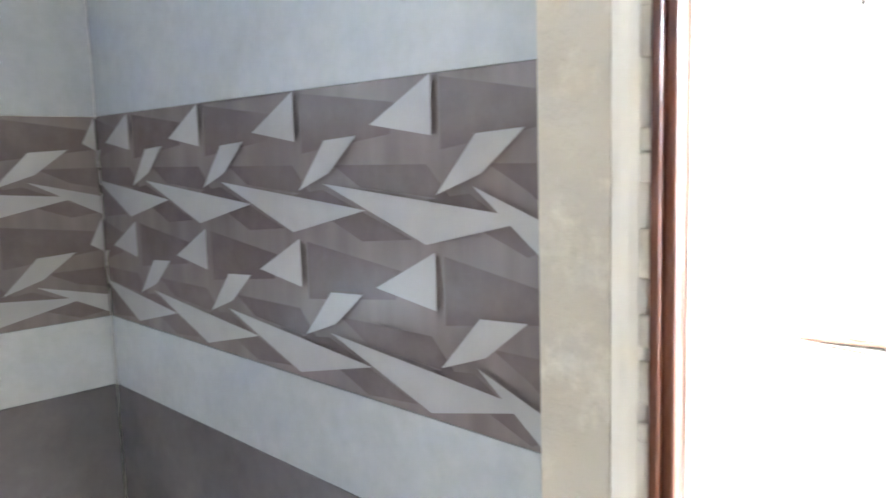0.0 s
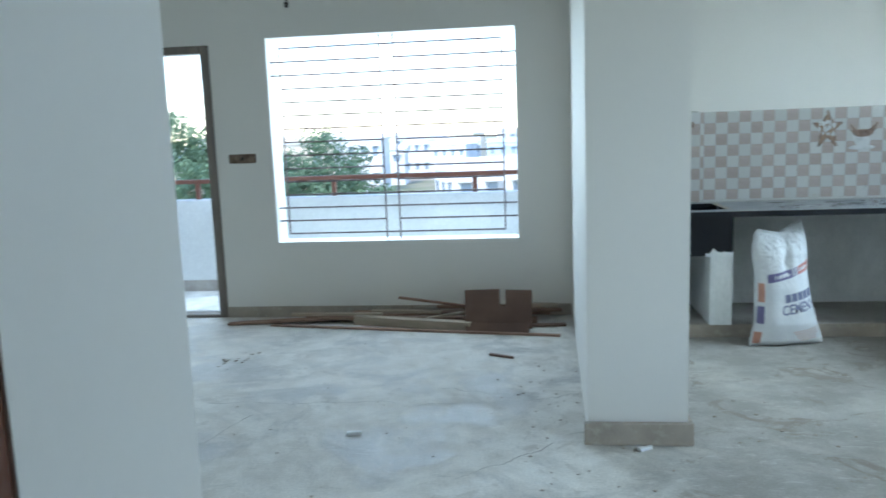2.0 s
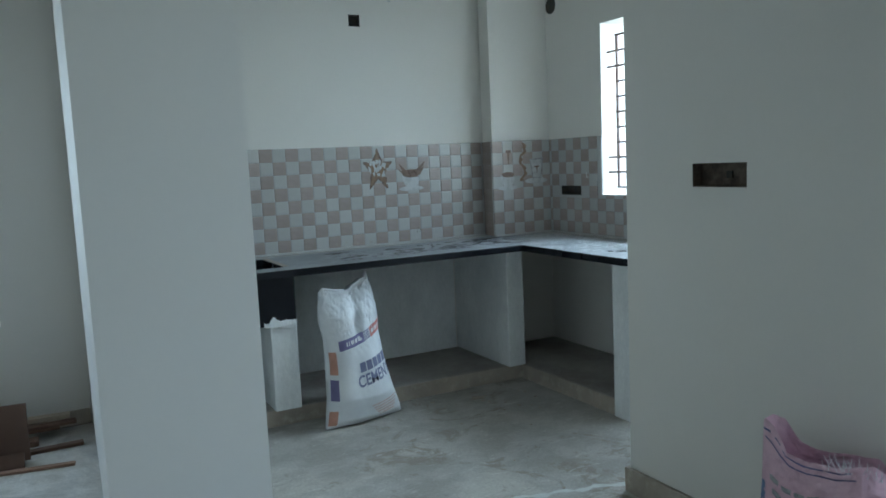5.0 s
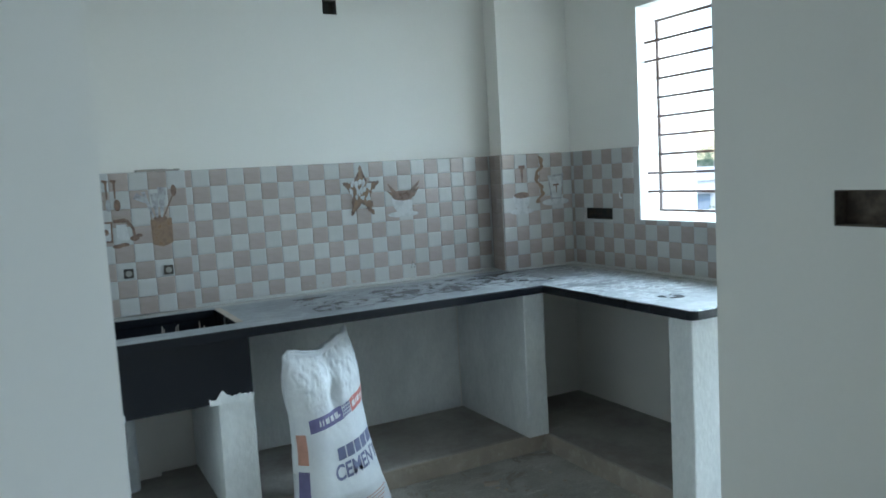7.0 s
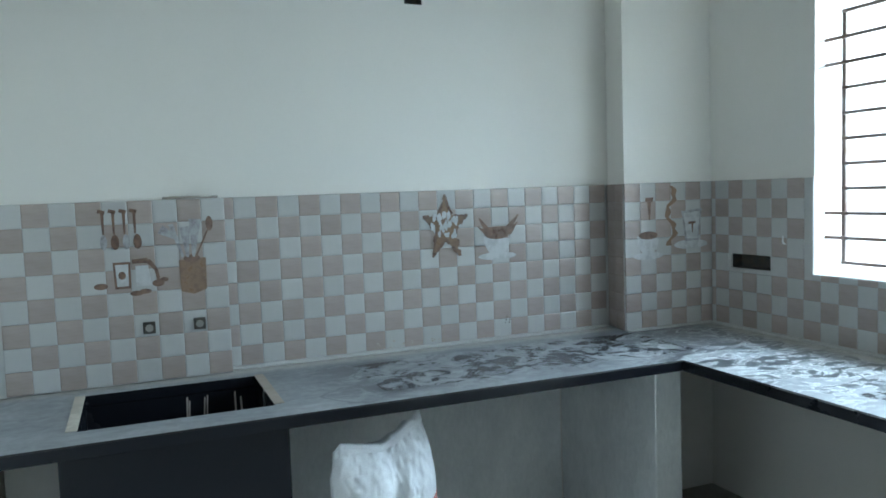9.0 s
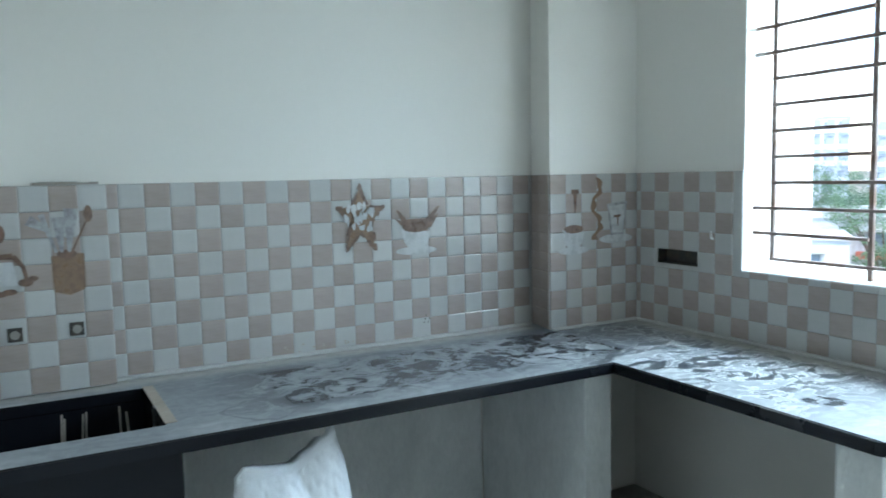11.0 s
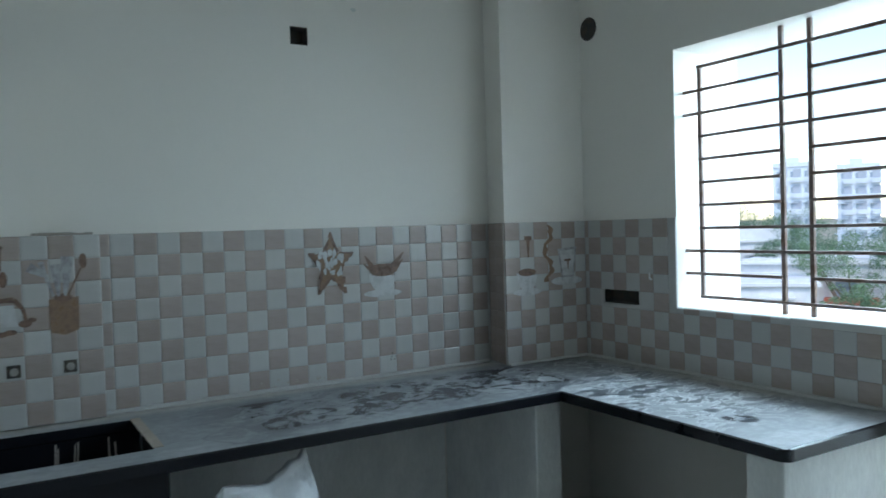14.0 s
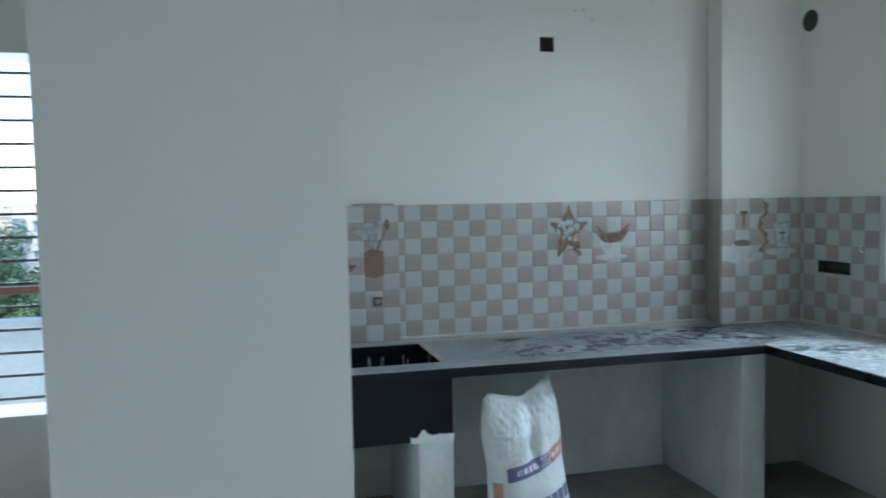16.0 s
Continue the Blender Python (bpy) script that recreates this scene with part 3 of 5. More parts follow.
grille("window_1", "x", YW + 0.085, -1.905, -0.225, 0.645, 2.052, 15, (-1.135, -1.03), {0, 2, 3, 11, 12, 14}, WIN, "rust-brown steel bar grille in the living room window")
grille("window_2", "y", XR + 0.055, 4.495, 5.338, 1.137, 2.05, 11, (4.86, 4.972), {0, 2, 3, 7, 8, 10}, KWIN, "rust-brown steel bar grille in the kitchen window", 0.0065, M_STEEL2)
grille("window_3", "y", XB + 0.085, 1.63, 2.79, 0.63, 2.05, 15, (2.16, 2.26), {0, 2, 3, 11, 12, 14}, DWIN, "rust-brown steel bar grille in the dining window")


# ---------------------------------------------------------------- worktop and sink
def worktop():
    t = 0.036
    x0, x1, xs, y0, y1, ye = 0.402, XR - 0.003, 2.606, 5.42, YK - 0.003, 4.50
    sx0, sx1, sy0, sy1 = 0.672, 1.205, 5.555, 5.965
    bm = bmesh.new()
    us, vs = [x0, sx0, sx1, xs, x1], [ye, y0, sy0, sy1, y1]
    cells = {(i, j) for i in range(4) for j in range(4) if not (i == 1 and j == 2) and (j > 0 or i == 3)}
    cache = {}

    def v(i, j, k):
        if (i, j, k) not in cache:
            cache[i, j, k] = bm.verts.new((us[i], vs[j], Z0 - t * k))
        return cache[i, j, k]

    for i, j in sorted(cells):
        for k in (0, 1):
            f = bm.faces.new((v(i, j, k), v(i + 1, j, k), v(i + 1, j + 1, k), v(i, j + 1, k)))
            f.material_index = k
        for di, dj, a, c in ((-1, 0, (i, j), (i, j + 1)), (1, 0, (i + 1, j), (i + 1, j + 1)), (0, -1, (i, j), (i + 1, j)), (0, 1, (i, j + 1), (i + 1, j + 1))):
            if (i + di, j + dj) not in cells:
                f = bm.faces.new((v(*a, 0), v(*c, 0), v(*c, 1), v(*a, 1)))
                f.material_index = 1
    # rounded outer corner and softened arrises
    corner = [e for e in bm.edges if all(abs(p.co.x - xs) < 1e-4 and abs(p.co.y - ye) < 1e-4 for p in e.verts)]
    bmesh.ops.bevel(bm, geom=corner, offset=0.022, segments=3, profile=0.5, affect="EDGES")
    bmesh.ops.recalc_face_normals(bm, faces=bm.faces[:])
    rim = [e for e in bm.edges if len(e.link_faces) == 2 and e.calc_face_angle(0) > 0.8]
    bmesh.ops.bevel(bm, geom=rim, offset=0.004, segments=2, profile=0.5, affect="EDGES", material=1)
    w = base("worktop", (1.8, 5.8, Z0 - t), "black granite kitchen worktop thick with smeared cement dust", "worktop")
    part("slab", bm, [M_DUST, M_GRANITE], w)
    for row in ((x0, xs - 0.007, y0 - 0.006, y0 - 0.0005, Z0 - t, Z0 - 0.002), (xs - 0.0065, xs - 0.0005, ye + 0.024, y0 - 0.0065, Z0 - t, Z0 - 0.002), (xs + 0.024, x1, ye - 0.0065, ye - 0.0005, Z0 - t, Z0 - 0.002)):
        part("front_edge", boxes(row, bevel=0.0015), M_GRANITE, w, "clean polished black edge")
    arc = [(xs + 0.024 - 0.0305 * math.cos(a * math.pi / 12), ye + 0.024 - 0.0305 * math.sin(a * math.pi / 12)) for a in range(7)]
    part("front_edge", prism(arc + [(xs + 0.024, ye + 0.022), (xs + 0.022, ye + 0.024)], Z0 - t + 0.0006, Z0 - 0.002), M_GRANITE, w)
    # sink box of the same stone
    s = base("sink", (0.94, 5.76, 0.545), "black granite box sink let into the worktop", "sink")
    zb, zt = 0.545, Z0 - t - 0.001
    part("apron", boxes((0.627, 1.229, 5.452, 5.472, zb, zt), bevel=0.002), M_GRANITE, s, "polished black granite apron with plaster smears")
    for n, r in (("basin_side", (0.648, 1.229, 5.531, 5.553, zb + 0.02, zt)), ("basin_side", (0.648, 1.229, 5.967, 5.989, zb + 0.02, zt)), ("basin_side", (0.648, 0.67, 5.554, 5.966, zb + 0.02, zt)),
                 ("basin_side", (1.207, 1.229, 5.554, 5.966, zb + 0.02, zt)), ("basin_floor", (0.648, 1.229, 5.531, 5.989, zb, zb + 0.019))):
        part(n, boxes(r), M_GRANITE, s)
    for k, (a, b, c, d) in enumerate(((0.64, 0.76, 5.451, 0.553), (1.06, 1.232, 5.451, 0.556))):
        bm2 = bmesh.new()
        n = 28
        ridge = []
        for q in range(n + 1):
            f_ = q / n
            x_ = a + (b - a) * f_
            ridge.append((x_, d + 0.012 + 0.016 * noise.noise(Vector((f_ * 5, k * 9.0, 1.0))) + 0.008 * noise.noise(Vector((f_ * 17, k * 9.0, 4.0))) + (0.022 * math.exp(-((f_ - 0.3) / 0.09) ** 2) if k else 0.012 * math.exp(-((f_ - 0.85) / 0.1) ** 2))))
        outline = ridge + [(b, d - 0.014), (a, d - 0.014)]
        front = [bm2.verts.new((x_, c - 0.004, z_)) for x_, z_ in outline]
        rear = [bm2.verts.new((x_, c + 0.0005, z_ + 0.002)) for x_, z_ in outline]
        bm2.faces.new(front)
        for q in range(len(front)):
            bm2.faces.new((front[q], front[(q + 1) % len(front)], rear[(q + 1) % len(front)], rear[q]))
        tagged(part("plaster_smear", bm2, M_UNDER, s, "rough white plaster smeared on the stone"), kind="stuff")
    part("rim_dust", boxes((0.640, 0.671, 5.556, 5.966, Z0 + 0.0005, Z0 + 0.003), bevel=0.001), M_REVEAL, s, "pale cement along the sink edge")
    bm2 = bmesh.new()
    for q in range(6):
        xx = random.uniform(0.9, 1.18)
        w, h = random.uniform(0.0012, 0.0035), random.uniform(0.04, 0.15)
        box(bm2, xx - w, xx + w, 5.9645, 5.9662, zt - 0.01 - h, zt - random.uniform(0.0, 0.03), bevel=0.0006)
    for v in bm2.verts:
        v.co.x += 0.010 * noise.noise(v.co * 9) + 0.006 * noise.noise(v.co * 31)
    tagged(part("plaster_drip", bm2, M_PLINTH, s, "dried cement drips inside the basin"), kind="stuff")
    part("rim_dust", boxes((1.207, 1.238, 5.56, 5.975, Z0 + 0.0005, Z0 + 0.003), bevel=0.001), M_CEMENT, s, "beige cement along the sink edge")


worktop()
ZU = Z0 - 0.038
for r, lab in (((1.096, 1.236, 5.475, YK - 0.004, 0.091, 0.544), "white plastered stub wall carrying the sink"), ((0.636, 0.745, 5.475, YK - 0.06, 0.091, 0.544), "white plastered stub wall carrying the sink"),
               ((2.525, 2.642, 5.47, YK - 0.004, 0.091, ZU), "white plastered support wall under the worktop corner"), ((2.625, XR - 0.004, 4.52, 4.641, 0.0, ZU), "white plastered end wall under the worktop")):
    thing("support_wall", boxes(r, bevel=0.006), M_UNDER, lab, "support wall", group="worktop supports")
pipe_e = base("drain_pipe", (0.80, 6.0, 0.09), "pale plastic drain pipes below the sink", "pipe")
bm = bmesh.new()
rod(bm, (0.80, 5.98, 0.09), (0.80, 5.98, 0.54), 0.036, n=16)
part("pipe", bm, M_UNDER, pipe_e, smooth=False)
bm = bmesh.new()
rod(bm, (0.765, 5.70, 0.09), (0.765, 5.70, 0.54), 0.007, n=8)
part("hose", bm, M_BOXDARK, pipe_e, "thin dark hose")

# recessed electrical boxes
def back_box(name, along, at, u0, u1, z0, z1, deep, mat, label, knob=False):
    e = base(name, ((u0 + u1) / 2, at, z0) if along == "x" else (at, (u0 + u1) / 2, z0), label, "junction box")
    t = 0.003

    def put(n, row, m):
        if along == "y":
            row = (row[2], row[3], row[0], row[1], row[4], row[5])
        part(n, boxes(row), m, e)

    put("back", (u0 + 0.0005, u1 - 0.0005, at + deep, at + deep + t, z0 + 0.0005, z1 - 0.0005), mat)
    put("side", (u0 + 0.0005, u0 + t, at + 0.001, at + deep - 0.0005, z0 + 0.0005, z1 - 0.0005), mat)
    put("side", (u1 - t, u1 - 0.0005, at + 0.001, at + deep - 0.0005, z0 + 0.0005, z1 - 0.0005), mat)
    put("side", (u0 + t, u1 - t, at + 0.001, at + deep - 0.0005, z0 + 0.0005, z0 + t), mat)
    put("side", (u0 + t, u1 - t, at + 0.001, at + deep - 0.0005, z1 - t, z1 - 0.0005), mat)
    if knob:
        c, zc = (u0 + u1) / 2 - 0.01, (z0 + z1) / 2
        put("knockout", (c - 0.012, c + 0.012, at + deep - 0.006, at + deep - 0.0005, zc - 0.012, zc + 0.012), M_BOXDARK)
    return e


back_box("junction_box", "x", YW, *SW, 0.03, M_BOXTAN, "long rusty back box sunk in the wall beside the window", True)
back_box("junction_box", "x", YK, *HOLE, 0.05, M_BOXDARK, "square dark back box sunk high in the kitchen wall", True)
back_box("junction_box", "y", XR, *REC, 0.05, M_BOXDARK, "long dark back box sunk in the tiles")
back_box("junction_box", "y", XB, *BOX, 0.045, M_BOXBROWN, "long rusty back box sunk in the dining wall", True)
bm = bmesh.new()
rod(bm, (XR - 0.004, 5.905, 2.328), (XR + 0.02, 5.905, 2.328), 0.052, n=28)
thing("pipe_sleeve", bm, M_BOXDARK, "round black exhaust pipe end in the wall", "pipe")
hook = base("ceiling_wire", (-1.783, YW, 2.33), "dark wire end with tape hanging from the wall", "wire")
bm = bmesh.new()
rod(bm, (-1.783, YW - 0.03, 2.33), (-1.783, YW - 0.03, 2.365), 0.013, 0.018, n=10)
part("plug", bm, M_BOXDARK, hook)
bm = bmesh.new()
rod(bm, (-1.783, YW - 0.03, 2.36), (-1.783, YW + 0.0, 2.42), 0.005, n=6)
part("wire", bm, M_BOXDARK, hook)


# ---------------------------------------------------------------- bathroom
bath = base("bathroom_tiles", (-0.9, 0.86, 0), "tiled bathroom walls: white above, geometric taupe band, dark base", "tiled wall", kind="structure")
XW, YB = -1.385, 0.86
wall("wall_bath_west", boxes((XW - 0.2, XW - 0.012, -1.3, 0.872, 0, TOP)))
wall("wall_bath_south", holed("x", -1.1, -0.19, XW, -0.42, 0, TOP, [(-1.06, -0.84, 1.97, 2.14)]))
# unseen near jamb set in, so less light enters
wall("wall_bath_door", holed("y", -0.30, -0.12, -1.3, 0.873, 0, TOP, [(0.12, 0.874, 0.0, 2.1)]))
BANDS = ((0.0, 1.02, M_BATHD, "dark_tile"), (1.021, 1.144, M_BATHW, "white_tile"), (1.145, 1.489, M_BATHB, "band_tile"), (1.49, TOP, M_BATHW, "white_tile"))
for za, zb, m, n in BANDS:
    part(n, boxes((XW, -0.432, YB, 0.873, za, zb)), m, bath)
    part(n, boxes((XW - 0.011, XW - 0.0005, -1.09, 0.859, za, zb)), m, bath)


def facets(to_world, units, z0, high, wide, u_from, u_end):
    """The triangles and wedges printed on the band, unit by unit."""
    shapes = {"pale_facet": (M_BATHL, [[(1, 1), (1, 0.66), (0.6, 0.74)], [(0.25, 0.66), (0.5, 0.68), (0.28, 0.45), (0.02, 0.33)], [(0.23, 0.38), (1.55, 0.22), (0.95, 0.04)]]),
              "dark_facet": (M_BATHM, [[(0.04, 0.98), (0.78, 0.86), (0.72, 0.68), (0.04, 0.58)], [(0.3, 0.5), (0.95, 0.5), (1.1, 0.3), (0.5, 0.36)], [(-0.05, 0.3), (0.2, 0.34), (0.85, 0.06), (0.5, 0.02)]])}
    for n, (m, polys) in shapes.items():
        bm = bmesh.new()
        lift, step = (0.0045 if n == "pale_facet" else 0.0012), 0
        for row in range(2):
            for k in range(units):
                for poly in polys:
                    pts = [(max(u_from, min((k + u) * wide, u_end)), z0 + (row + w) * high) for u, w in poly]
                    if min(p[0] for p in pts) >= u_end - 0.01 or max(p[0] for p in pts) <= u_from + 0.01:
                        continue
                    step += 1
                    bm.faces.new([bm.verts.new(to_world(u, z, lift + 0.00006 * step)) for u, z in pts])
        part(n, bm, m, bath)


facets(lambda u, z, d: (-1.475 + u, YB - d, z), 5, 1.146, 0.1715, 0.2285, XW + 1.475, 1.042)
facets(lambda u, z, d: (XW - 0.0005 + d, YB - 1.4 + u, z), 6, 1.146, 0.1715, 0.245, 0.0, 1.395)
jamb = base("door_2", (-0.36, 0.87, 0), "bathroom doorway with cement reveal and red-brown wooden strip", "door frame", kind="structure")
# the reveal turns a worn round corner towards the room
arc = [(-0.360 + 0.031 * math.sin(k * math.pi / 14), 0.8822 - 0.0307 * math.cos(k * math.pi / 14)) for k in range(8)]
arc = [(x, min(y, 0.8715)) for x, y in arc]
arc[-1] = (-0.329, 0.8715)
part("reveal", boxes((-0.431, -0.361, 0.8515, 0.8715, 0, 2.1)), M_REVEAL, jamb, "stained beige cement reveal")
# white also carries the room light that the wooden strip blocks here
part("corner_bead", prism([(-0.360, 0.8715)] + arc, 0, 2.1), M_WALL, jamb, "worn round corner, white for its paint and caught light")
bm = bmesh.new()
for k in range(26):
    z = 0.7 + 0.052 * k + random.uniform(-0.02, 0.02)
    box(bm, -0.3385, -0.3285, 0.8555, 0.8605, z, z + random.uniform(0.008, 0.04), bevel=0.002)
tagged(part("plaster_chip", bm, M_REVEAL, jamb, "chipped cement along the corner"), kind="stuff")
part("frame_strip", boxes((-0.3275, -0.3185, 0.852, 0.8715, 0, 2.1), bevel=0.002), M_REDWOOD, jamb, "moulded red-brown wooden strip")
part("frame_strip", boxes((-0.318, -0.3075, 0.857, 0.8735, 0, 2.1), bevel=0.003), M_REDWOOD, jamb, "moulded red-brown wooden strip")


# ---------------------------------------------------------------- balcony
bal = base("balcony_parapet", (-1.5, 7.4, -0.02), "white parapet with dark skirting, brown steel handrail above", "parapet", kind="structure")
part("parapet", boxes((-4.9, 2.0, 7.36, 7.5, -0.02, 0.845), bevel=0.006), M_OUTWALL, bal)
part("parapet_skirting", boxes((-4.0, 2.0, 7.346, 7.359, -0.02, 0.085)), M_PLINTH, bal, "dark grey tile skirting")
part("handrail", boxes((-3.4, 2.0, 7.40, 7.45, 0.992, 1.032), bevel=0.006), M_RAIL, bal, "brown painted steel rail")
for x in (-3.14, -1.83, -0.53, 0.77):
    part("rail_post", boxes((x - 0.02, x + 0.02, 7.405, 7.445, 0.845, 0.991), bevel=0.004), M_RAIL, bal, "brown painted steel post")
wall("balcony_pillar", boxes((-4.9, -3.50, 7.34, 7.52, -0.02, 2.8)), M_OUTWALL, "white painted balcony pillar")

part("plaster_panel", boxes((1.24, 2.52, 6.1245, YK - 0.0005, 0.091, ZU)), M_UNDER, wall_back, "grey-stained rough plaster below the worktop")



# ---------------------------------------------------------------- wall tiles
def pillow(wide, high, mat):
    """One glazed check: a thin slab with a soft raised cushion. Local x along the wall, y out of it (towards -y), z up."""
    bm = bmesh.new()
    rings = []
    for inset, out in ((0.0003, 0.0), (0.0003, 0.0048), (0.003, 0.0061), (0.011, 0.0066)):
        rings.append([bm.verts.new((x, -out, z)) for x, z in ((inset, inset), (wide - inset, inset), (wide - inset, high - inset), (inset, high - inset))])
    for a, b in zip(rings, rings[1:]):
        for i in range(4):
            bm.faces.new((a[i], a[(i + 1) % 4], b[(i + 1) % 4], b[i]))
    bm.faces.new(rings[-1])
    bm.normal_update()
    me = mesh_of("tile", bm, mat)
    return me


CH, CW = 0.0775, 0.079
tile_cache = {}


def lay(parent, turn, spans, rows, first_tan, skip=None, plain=False):
    """Checks on one wall face: spans of u, rows counted from the top; turn(u, z) is the place of a check's lower corner."""
    for k, (a, b) in enumerate(spans):
        for r in range(rows):
            z = DADO - (r + 1) * CH
            if skip and skip(a, b, z, z + CH):
                continue
            tan = plain or (k + r) % 2 == (0 if first_tan else 1)
            key = (round(abs(b - a), 4), tan)
            if key not in tile_cache:
                tile_cache[key] = pillow(abs(b - a), CH, M_TILE_T if tan else M_TILE_W)
            ob = new("tile", tile_cache[key])
            ob.parent = parent
            ob.matrix_basis = turn(a, z)


def backing(name, row, parent):
    part(name, boxes(row), M_GROUT, parent)


# back wall, from the sink to the pilaster
backing("grout", (1.147, 2.779, 6.122, YK - 0.0005, 0.832, DADO), wall_back)
backing("grout", (0.936, 1.146, 6.0615, YK - 0.0005, 0.832, DADO), wall_back)
backing("grout", (0.405, 0.9355, 6.0615, 6.0745, 0.832, DADO), wall_back)
lay(wall_back, lambda u, z: pose(u, 6.122, z), [(1.147, 1.185)] + [(1.185 + CW * k, min(1.185 + CW * (k + 1), 2.778)) for k in range(20)], 8, True)
cols = [(1.067, 1.1465)] + [(1.067 - CW * (k + 1), 1.067 - CW * k) for k in range(8)]
lay(wall_back, lambda u, z: pose(u, 6.0615, z), cols, 8, False)
# pilaster front and side
pil = bpy.data.objects["pilaster_kitchen"]
backing("grout", (2.751, XR - 0.002, 5.958, YP - 0.0005, 0.832, DADO), pil)
part("grout", prism(((2.752, 5.9665), (2.7598, 5.9665), (2.7875, 6.12), (2.78, 6.12)), 0.832, DADO), M_GROUT, pil)
lay(pil, lambda u, z: pose(u, 5.958, z), [(2.751, 2.83)] + [(2.83 + CW * k, min(2.83 + CW * (k + 1), XR - 0.004)) for k in range(5)], 8, True)
lay(pil, lambda u, z: pose(2.7785 - 0.1725 * u, 6.113 - 0.985 * u, z, 0, 0, -100), [(0.0, CW), (CW, 0.153)], 8, True, plain=True)
# side wall with the window
backing("grout", (XR - 0.008, XR - 0.0005, 3.94, KWIN[0], 0.832, DADO), wall_east)
backing("grout", (XR - 0.008, XR - 0.0005, KWIN[0] + 0.0005, KWIN[1] - 0.0005, 0.832, 1.091), wall_east)
for za, zb in ((0.832, REC[2]), (REC[3], DADO)):
    backing("grout", (XR - 0.008, XR - 0.0005, REC[0], REC[1], za, zb), wall_east)
backing("grout", (XR - 0.008, XR - 0.0005, KWIN[1], REC[0] - 0.0005, 0.832, DADO), wall_east)
backing("grout", (XR - 0.008, XR - 0.0005, REC[1] + 0.0005, 5.95, 0.832, DADO), wall_east)


def at_opening(a, b, z0, z1):
    lo_, hi_ = min(a, b), max(a, b)
    for w in (KWIN, REC):
        if hi_ > w[0] + 0.02 and lo_ < w[1] - 0.02 and z1 > w[2] + 0.012 and z0 < w[3] - 0.012:
            return True
    return False


lay(wall_east, lambda u, z: pose(XR - 0.008, u, z, 0, 0, -90), [(5.949, 5.924)] + [(5.924 - CW * k, 5.924 - CW * (k + 1)) for k in range(25)], 8, True, at_opening)
# cut tiles round the window sill
for k in range(13):
    a = 5.924 - CW * k
    b = a - CW
    if b < KWIN[1] and a > KWIN[0]:
        me = pillow(min(a, KWIN[1]) - max(b, KWIN[0]), 1.091 - (DADO - 5 * CH), M_TILE_T if (k + 1 + 4) % 2 == 0 else M_TILE_W)
        ob = new("tile", me)
        ob.parent = wall_east
        ob.matrix_basis = pose(XR - 0.008, min(a, KWIN[1]), DADO - 5 * CH, 0, 0, -90)
# mortar bed along the worktop and the rough top edge
thing("mortar_bead", boxes((0.41, 2.75, 6.085, 6.1135, Z0 + 0.0005, Z0 + 0.012), (2.752, XR - 0.02, 5.935, 5.949, Z0 + 0.0005, Z0 + 0.012), (XR - 0.035, XR - 0.016, 4.52, 5.93, Z0 + 0.0005, Z0 + 0.012), bevel=0.004), M_GROUT, "rough pale mortar bead where tiles meet the worktop", "mortar", kind="structure")
bm = bmesh.new()
for k in range(9):
    x = 0.946 + 0.02 * k
    box(bm, x, x + 0.021, 6.055, 6.112, DADO + 0.0005, DADO + 0.004 + 0.007 * random.random(), bevel=0.001)
thing("mortar_ledge", bm, M_PLINTH, "dark broken mortar on top of the tiles", "mortar", kind="structure")


# ---------------------------------------------------------------- pictures printed on the tiles
def flat(polys, y):
    """Printed patches, each a polygon of (x, z), on the plane y."""
    bm = bmesh.new()
    for k, poly in enumerate(polys):
        d = y - 0.00012 * k
        bm.faces.new([bm.verts.new((x, d, z)) for x, z in poly])
    return bm


def oval(cx, cz, rx, rz, n=20, a0=0.0, a1=2 * math.pi, rough=0.0):
    return [(cx + rx * (1 + rough * random.uniform(-1, 1)) * math.cos(a0 + (a1 - a0) * i / n), cz + rz * (1 + rough * random.uniform(-1, 1)) * math.sin(a0 + (a1 - a0) * i / n)) for i in range(n)]


def stroke(x0, z0, x1, z1, w0, w1):
    d = Vector((x1 - x0, z1 - z0)).normalized()
    nx, nz = -d.y, d.x
    return [(x0 + nx * w0, z0 + nz * w0), (x1 + nx * w1, z1 + nz * w1), (x1 - nx * w1, z1 - nz * w1), (x0 - nx * w0, z0 - nz * w0)]


YD = 6.1135
star = base("tile_picture", (2.0, YD, 1.18), "coffee splash star printed across glazed tiles", "tile decoration", group="tile pictures")
core, dark, milk = [], [], []
for arm in range(5):
    a = math.pi / 2 + arm * 2 * math.pi / 5
    tip = (2.006 + 0.098 * math.cos(a), 1.310 + (0.125 if math.sin(a) > 0 else 0.145) * math.sin(a))
    roots = [(2.006 + 0.045 * math.cos(a + q * math.pi / 5), 1.310 + 0.055 * math.sin(a + q * math.pi / 5)) for q in (-1, 1)]
    core.append([tip, roots[0], (2.006, 1.31), roots[1]])
    for root in roots:
        for q in range(5):
            f0, f1 = q / 5, (q + 1.2) / 5
            if random.random() < 0.1:
                continue
            w = random.uniform(0.003, 0.008)
            px, pz = random.uniform(-0.004, 0.004), random.uniform(-0.004, 0.004)
            dark.append(stroke(root[0] + (tip[0] - root[0]) * f0 + px, root[1] + (tip[1] - root[1]) * f0 + pz, root[0] + (tip[0] - root[0]) * f1, root[1] + (tip[1] - root[1]) * f1, w, w * random.uniform(0.4, 1.1)))
